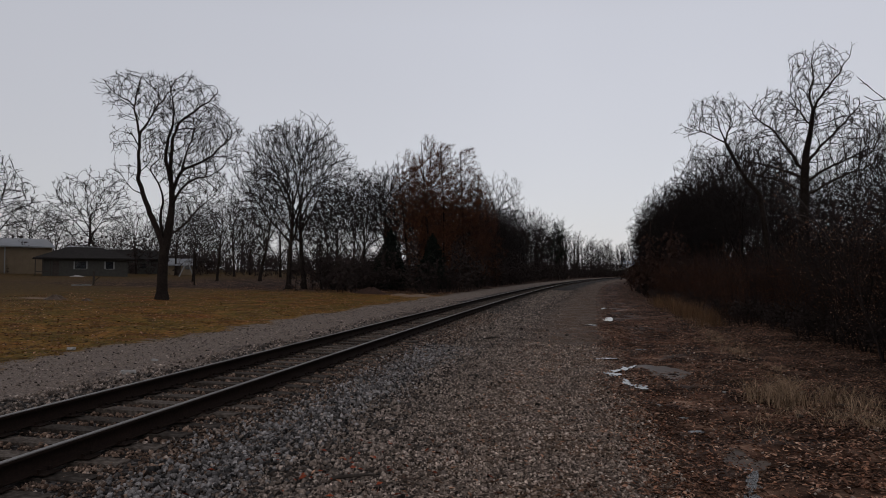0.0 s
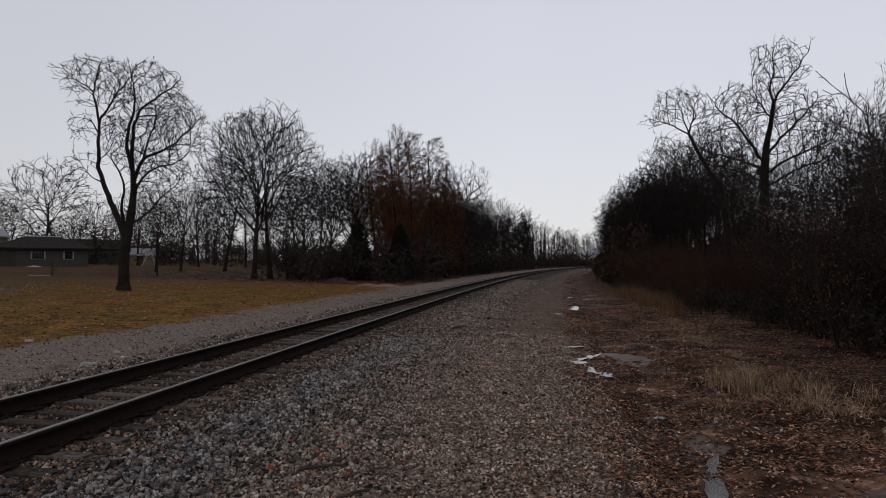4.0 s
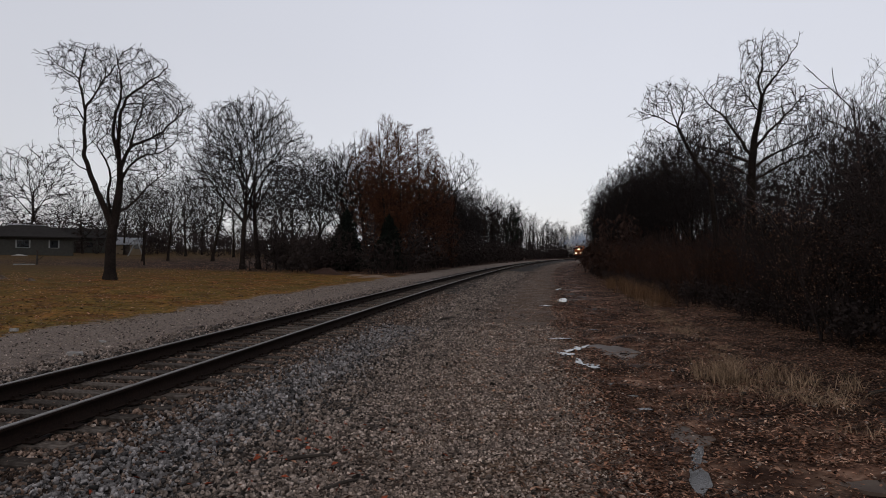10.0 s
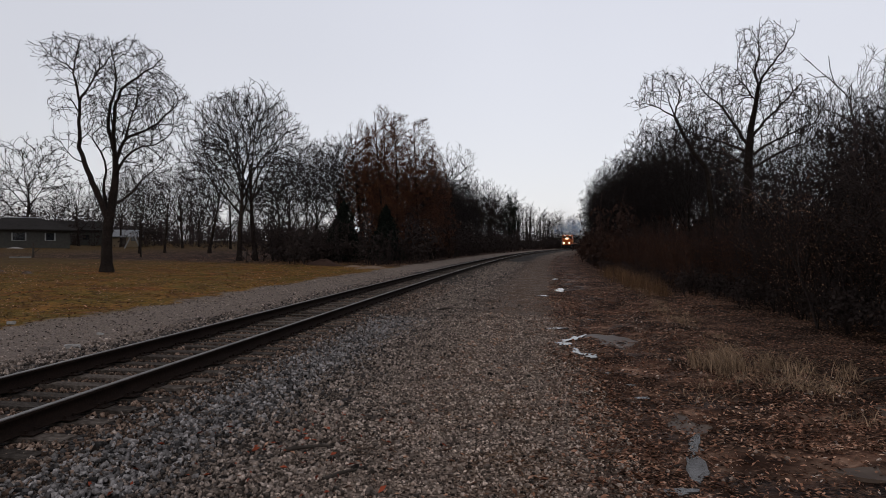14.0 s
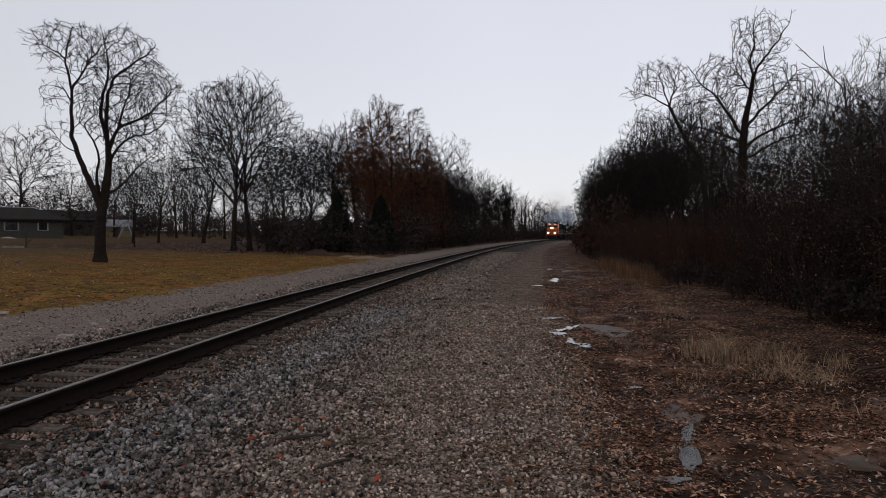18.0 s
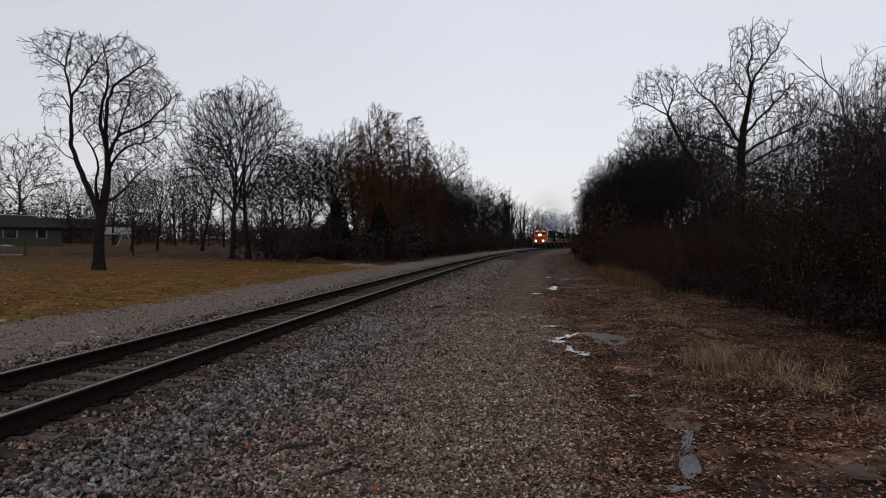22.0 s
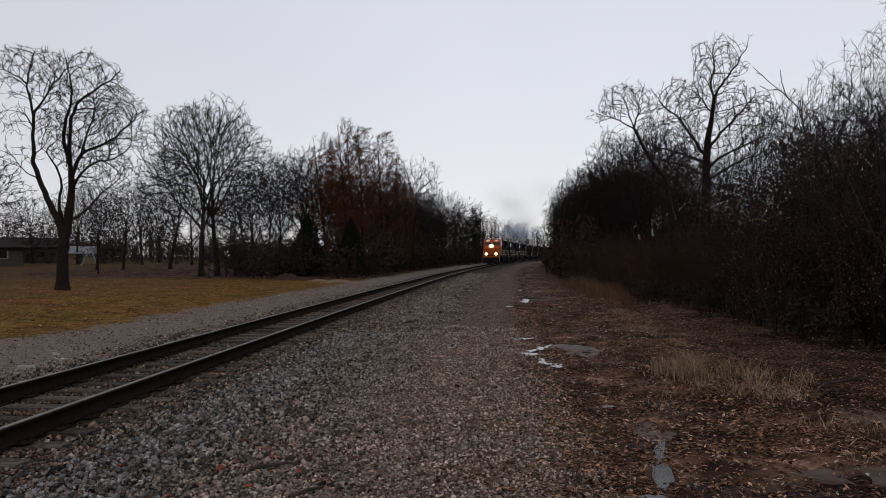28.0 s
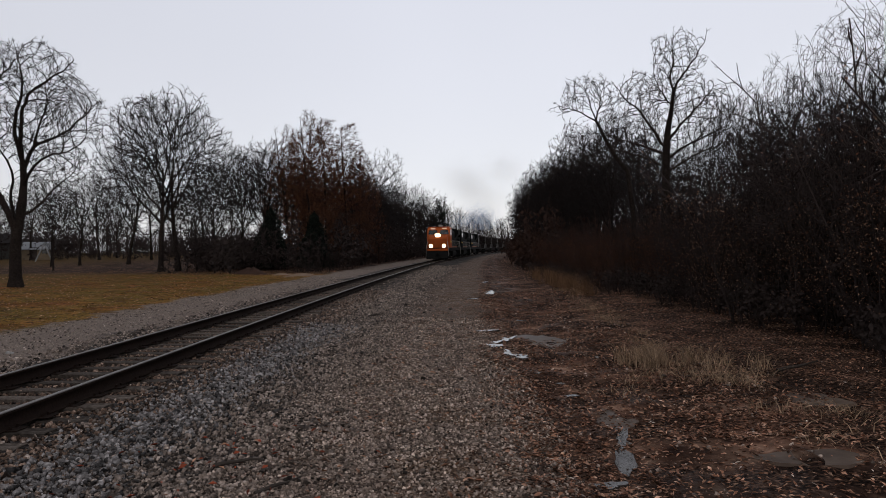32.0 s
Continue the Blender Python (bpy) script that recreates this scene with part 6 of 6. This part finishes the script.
def locomotive(lit, label, coat):
    """A six-axle freight locomotive; its nose looks along +y, its middle stands at the origin, the rail tops at z = 0."""
    ob = thing("locomotive", label, "locomotive", "locomotives of the train")
    boxed("underframe", (-1.5, -10.9, 1.18, 1.5, 10.7, 1.58), LOCO_BLACK, ob, bevel=0.04)
    boxed("fuel_tank", (-1.42, -3.4, 0.38, 1.42, 3.4, 1.16), LOCO_BLACK, ob, bevel=0.2)
    bm = bmesh.new()
    profile_side(bm, [(10.6, 1.6), (11.05, 1.55), (11.12, 0.95), (11.4, 0.20), (11.2, 0.16), (10.85, 0.9), (10.6, 1.1)], -1.45, 1.45)
    pilot = part("pilot", bm, LOCO_BLACK, ob, "black snow plough pilot")
    bm = bmesh.new()
    profile_side(bm, [(11.07, 1.50), (11.10, 1.22), (11.09, 1.22), (11.06, 1.50)], -1.4, 1.4)
    part("stripe", bm, ORANGE, pilot)
    bm = bmesh.new()
    box(bm, -0.16, 11.1, 0.75, 0.16, 11.75, 1.0, 0.05)
    box(bm, -0.2, 11.65, 0.7, 0.05, 11.85, 1.05, 0.04)
    part("coupler", bm, WHEEL, ob)
    # nose and cab
    bm = bmesh.new()
    profile_side(bm, [(8.9, 1.58), (10.45, 1.58), (10.45, 2.75), (10.25, 3.0), (9.35, 3.30), (8.9, 3.30)], -1.28, 1.28)
    bmesh.ops.bevel(bm, geom=[e for e in bm.edges if abs(e.verts[0].co.x - e.verts[1].co.x) < 0.01], offset=0.16, segments=3, affect="EDGES", profile=0.5)
    nose = part("nose", bm, coat, ob)
    bm = bmesh.new()
    profile_side(bm, [(6.3, 1.58), (9.35, 1.58), (9.35, 3.22), (8.95, 4.05), (8.65, 4.28), (6.3, 4.32)], -1.53, 1.53)
    bmesh.ops.bevel(bm, geom=[e for e in bm.edges if abs(e.verts[0].co.x - e.verts[1].co.x) < 0.01], offset=0.10, segments=2, affect="EDGES", profile=0.5)
    cab = part("cab", bm, coat, ob)
    boxed("cab_roof", (-1.4, 6.25, 4.28, 1.4, 8.75, 4.42), coat, ob, bevel=0.06)
    for u in (-1.30, 0.22):
        bm = bmesh.new()
        v = [bm.verts.new(p) for p in ((u - 0.08, 9.31, 3.38), (u + 1.16, 9.31, 3.38), (u + 1.06, 9.05, 3.96), (u + 0.02, 9.05, 3.96))]
        f = bm.faces.new(v)
        bmesh.ops.solidify(bm, geom=[f], thickness=-0.05)
        part("windscreen", bm, GLASS_DARK, cab)
        boxed("number_board", (u + 0.25, 8.66, 4.10, u + 0.85, 8.92, 4.26), LAMP_SMALL if lit else CAR_PALE, cab, "small lit white board", bevel=0.02)
    for sx in (-1, 1):
        boxed("side_window", (sx * 1.50 if sx > 0 else -1.545, 6.9, 3.3, 1.545 if sx > 0 else -1.50, 8.5, 4.05), GLASS_DARK, cab, bevel=0.01)
        boxed("side_stripe", (sx * 1.50 if sx > 0 else -1.54, 6.4, 2.3, 1.54 if sx > 0 else -1.50, 9.2, 2.5), LOCO_YELLOW, cab)
    boxed("nose_door", (-0.32, 10.43, 1.66, 0.32, 10.49, 2.62), coat, nose, bevel=0.02)
    # lamp discs wider than real lenses: the glare is built into their size
    # headlight pair on the nose top, and ditch lights over the walkway
    boxed("headlight_box", (-0.42, 9.75, 3.02, 0.42, 10.30, 3.52), LOCO_BLACK, ob, bevel=0.06)
    for u in (-0.14, 0.14):
        bm = bmesh.new()
        disc(bm, u, 10.31, 3.24, 0.25, 0.05)
        part("headlight", bm, LAMP if lit else GLASS_DARK, ob, "bright warm headlight" if lit else "unlit headlight")
    for u in (-0.86, 0.86):
        bm = bmesh.new()
        disc(bm, u, 10.86, 1.84, 0.30, 0.24)
        can = part("ditch_light_can", bm, LOCO_BLACK, ob)
        bm = bmesh.new()
        disc(bm, u, 11.0, 1.84, 0.26, 0.05)
        part("ditch_light", bm, LAMP if lit else GLASS_DARK, can, "bright warm ditch light" if lit else "unlit ditch light")
    # long hood, radiators, fans, stack
    bm = bmesh.new()
    prism(bm, [(-0.95, 1.58), (0.95, 1.58), (0.95, 3.95), (0.72, 4.26), (-0.72, 4.26), (-0.95, 3.95)], -10.4, 6.3)
    hood = part("long_hood", bm, LOCO_BLACK, ob, "dark long engine hood")
    for i in range(11):
        for sx in (-1, 1):
            y0 = -5.9 + i * 1.08
            boxed("hood_door", (0.94 if sx > 0 else -0.975, y0, 1.8, 0.975 if sx > 0 else -0.94, y0 + 0.98, 3.7), LOCO_GREEN, hood)
    for sx in (-1, 1):
        boxed("orange_band", (0.94 if sx > 0 else -0.985, -10.3, 1.62, 0.985 if sx > 0 else -0.94, 6.2, 1.78), ORANGE, hood)
    bm = bmesh.new()
    prism(bm, [(-1.0, 3.1), (1.0, 3.1), (1.52, 3.75), (1.52, 4.34), (1.2, 4.46), (-1.2, 4.46), (-1.52, 4.34), (-1.52, 3.75)], -10.3, -6.4)
    part("radiator", bm, LOCO_GREEN, ob, "flared radiator housing at the rear")
    for y0 in (-9.4, -7.4):
        bm = bmesh.new()
        bmesh.ops.create_cone(bm, cap_ends=True, segments=22, radius1=0.8, radius2=0.78, depth=0.14, matrix=Matrix.Translation((0, y0, 4.52)))
        part("fan", bm, LOCO_BLACK, ob)
    boxed("exhaust_stack", (-0.3, -0.6, 4.24, 0.3, 0.6, 4.45), LOCO_BLACK, ob, bevel=0.04)
    boxed("brake_housing", (-0.9, 2.6, 4.24, 0.9, 5.4, 4.40), LOCO_BLACK, ob, bevel=0.05)
    bm = bmesh.new()
    for k in range(3):
        rod(bm, (-0.2 + 0.2 * k, 5.9, 4.7), (-0.2 + 0.2 * k, 6.5 - 0.1 * k, 4.7), 0.035, 8, 0.09)
    box(bm, -0.3, 5.85, 4.2, 0.3, 6.0, 4.72)
    part("horn", bm, RAIL_WHITE, ob)
    # handrails with their posts, and steps
    for sx in (-1.47, 1.47):
        bm = bmesh.new()
        rod(bm, (sx, -10.2, 2.55), (sx, 6.1, 2.55), 0.028, 6)
        hr = part("handrail", bm, RAIL_WHITE, ob, "white-painted side handrail")
        for i in range(9):
            bm = bmesh.new()
            rod(bm, (sx, -10.2 + i * 2.03, 1.5), (sx, -10.2 + i * 2.03, 2.55), 0.024, 6)
            part("rail_post", bm, RAIL_WHITE, hr)
        bm = bmesh.new()
        pts = [(sx, 10.95, 0.5), (sx, 10.98, 1.55), (sx * 0.93, 10.95, 2.1), (sx * 0.86, 10.7, 2.45)]
        for a, b in zip(pts, pts[1:]):
            rod(bm, a, b, 0.04, 6)
        part("grab_rail", bm, RAIL_WHITE, ob, "white-painted front grab rail")
        for k in range(3):
            boxed("step", (min(sx * 0.8, sx), 10.2, 0.45 + 0.36 * k, max(sx * 0.8, sx), 10.75, 0.50 + 0.36 * k), LOCO_BLACK, ob)
    sets = []
    for y0 in (-6.9, 6.9):
        sets += truck(ob, y0, (-1.9, 0.0, 1.9), 0.53, 0.72)[1]
    return ob, sets


def hopper():
    """A covered hopper car with ribbed sides and sloping pale ends."""
    ob = thing("freight_car", "dark brown ribbed hopper car with pale end sheets", "freight car", "freight cars of the train")
    bm = bmesh.new()
    profile_side(bm, [(-7.1, 2.3), (-5.2, 1.1), (5.2, 1.1), (7.1, 2.3), (7.1, 4.1), (6.9, 4.25), (-6.9, 4.25), (-7.1, 4.1)], -1.45, 1.45)
    body = part("body", bm, CAR_BROWN, ob)
    for i in range(11):
        for sx in (-1, 1):
            y0 = -6.9 + i * 1.36
            boxed("rib", (1.44 if sx > 0 else -1.56, y0, 1.4 if 1 < i < 9 else 2.3, 1.56 if sx > 0 else -1.44, y0 + 0.14, 4.1), CAR_BROWN, body)
    bm = bmesh.new()
    box(bm, -1.5, -7.7, 1.05, 1.5, -5.4, 1.3, 0.03), box(bm, -1.5, 5.4, 1.05, 1.5, 7.7, 1.3, 0.03), box(bm, -0.3, -5.4, 0.95, 0.3, 5.4, 1.15)
    part("underframe", bm, LOCO_BLACK, ob)
    for sy in (-1, 1):
        boxed("end_sheet", (-1.25, 7.09 if sy > 0 else -7.13, 2.5, 1.25, 7.13 if sy > 0 else -7.09, 4.05), CAR_BROWN, body)
        for u in (-1.3, -0.45, 0.45, 1.3):
            boxed("end_post", (u - 0.09, 7.12 if sy > 0 else -7.3, 1.2, u + 0.09, 7.3 if sy > 0 else -7.12, 4.0), CAR_PALE, ob)
        for k in range(6):
            boxed("ladder_rung", (0.9, 7.3 if sy > 0 else -7.36, 1.5 + 0.42 * k, 1.4, 7.36 if sy > 0 else -7.3, 1.56 + 0.42 * k), CAR_PALE, ob)
        boxed("end_beam", (-1.4, 7.12 if sy > 0 else -7.3, 3.85, 1.4, 7.3 if sy > 0 else -7.12, 4.02), CAR_PALE, ob)
        boxed("coupler", (-0.14, 7.7 if sy > 0 else -8.3, 0.75, 0.14, 8.3 if sy > 0 else -7.7, 1.0), WHEEL, ob)
    for i in range(4):
        boxed("roof_hatch", (-0.5, -5.6 + i * 3.1, 4.24, 0.5, -3.9 + i * 3.1, 4.36), CAR_GREY, body)
        bm = bmesh.new()
        profile_side(bm, [(-4.9 + i * 2.6, 1.12), (-2.9 + i * 2.6, 1.12), (-3.5 + i * 2.6, 0.45), (-4.3 + i * 2.6, 0.45)], -1.0, 1.0)
        part("hopper_chute", bm, CAR_BROWN, ob)
    sets = []
    for y0 in (-5.9, 5.9):
        sets += truck(ob, y0, (-0.88, 0.88), 0.46, 0.55)[1]
    return ob, sets


LEAD, LEAD_SETS = locomotive(True, "orange freight locomotive with bright headlights, leading the train", ORANGE)
SECOND, _ = locomotive(False, "dark trailing freight locomotive with white handrails", LOCO_GREEN)
CAR, _ = hopper()
TRAIN = [(LEAD, 11.4, 0.53)]
TRAIN.append((SECOND, 11.4, 0.53))
TRAIN.append((copy_thing(SECOND, pose(0, 0, 0)), 11.4, 0.53))
TRAIN.append((CAR, 8.3, 0.46))
for _ in range(8):
    TRAIN.append((copy_thing(CAR, pose(0, 0, 0)), 8.3, 0.46))


def front_s(t):
    """Where the leading nose is along the line at t seconds."""
    return 287.6 - 4.3357 * t - 0.0583 * t * t


def plume(name, label, count, spread, size, mat, seed):
    """A cloud of fine specks, thin enough to see through."""
    rng = np.random.default_rng(seed)
    lump = rng.normal(0, 1, (9, 3)) * np.array(spread) * 0.75
    c = lump[rng.integers(0, 9, count)] + rng.normal(0, 1, (count, 3)) * np.array(spread) * 0.6
    o = np.array([(1, 1, 1), (-1, -1, 1), (-1, 1, -1), (1, -1, -1)], float)
    v = c[:, None, :] + o[None] * (size * rng.uniform(0.6, 1.3, (count, 1, 1)))
    t = np.array([(0, 2, 1), (0, 1, 3), (0, 3, 2), (1, 2, 3)])
    f = (np.arange(count)[:, None, None] * 4 + t[None]).reshape(-1, 3)
    return tagged(fast_mesh(name, v.reshape(-1, 3), f, mat), label, "smoke", kind="stuff")


BLUE = plume("exhaust_smoke", "thin bluish diesel smoke drifting over the train", 36000, (3.0, 5.5, 1.5), 0.0125, SMOKE_BLUE, 81)
TAN = plume("exhaust_smoke", "pale tan exhaust haze rising over the wood", 44000, (4.2, 6.0, 2.9), 0.0125, SMOKE_TAN, 82)


def motions():
    times = [0.5 * i for i in range(65)]
    back = 0.0
    for ob, half, r in TRAIN:
        rows = []
        for t in times:
            x, y, h = along(front_s(t) + back + half)
            rows.append((t, pose(x, y, RAIL_TOP, 0, 0, 180 - math.degrees(h))))
        walk(ob, rows)
        if back < 120:
            for tr in [c for c in ob.children if c.name.startswith("truck")]:
                for w in [c for c in tr.children if c.name.startswith("wheelset")]:
                    m0 = w.matrix_basis.copy()
                    walk(w, [(k / 15, m0 @ pose(0, 0, 0, math.degrees((front_s(k / 15) - front_s(0)) / r), 0, 0)) for k in range(481)])
        back += 2 * half
    for ob, s0, v, z0, rise, q in ((BLUE, 276, 3.55, 5.2, 0.09, 0.0), (TAN, 292, 4.0, 3.0, 0.45, 1.5)):
        rows = []
        for t in times:
            x, y, h = along(s0 - v * t, q)
            rows.append((t, pose(x, y, z0 + rise * t, 0, 0, -math.degrees(h))))
        walk(ob, rows)


motions()
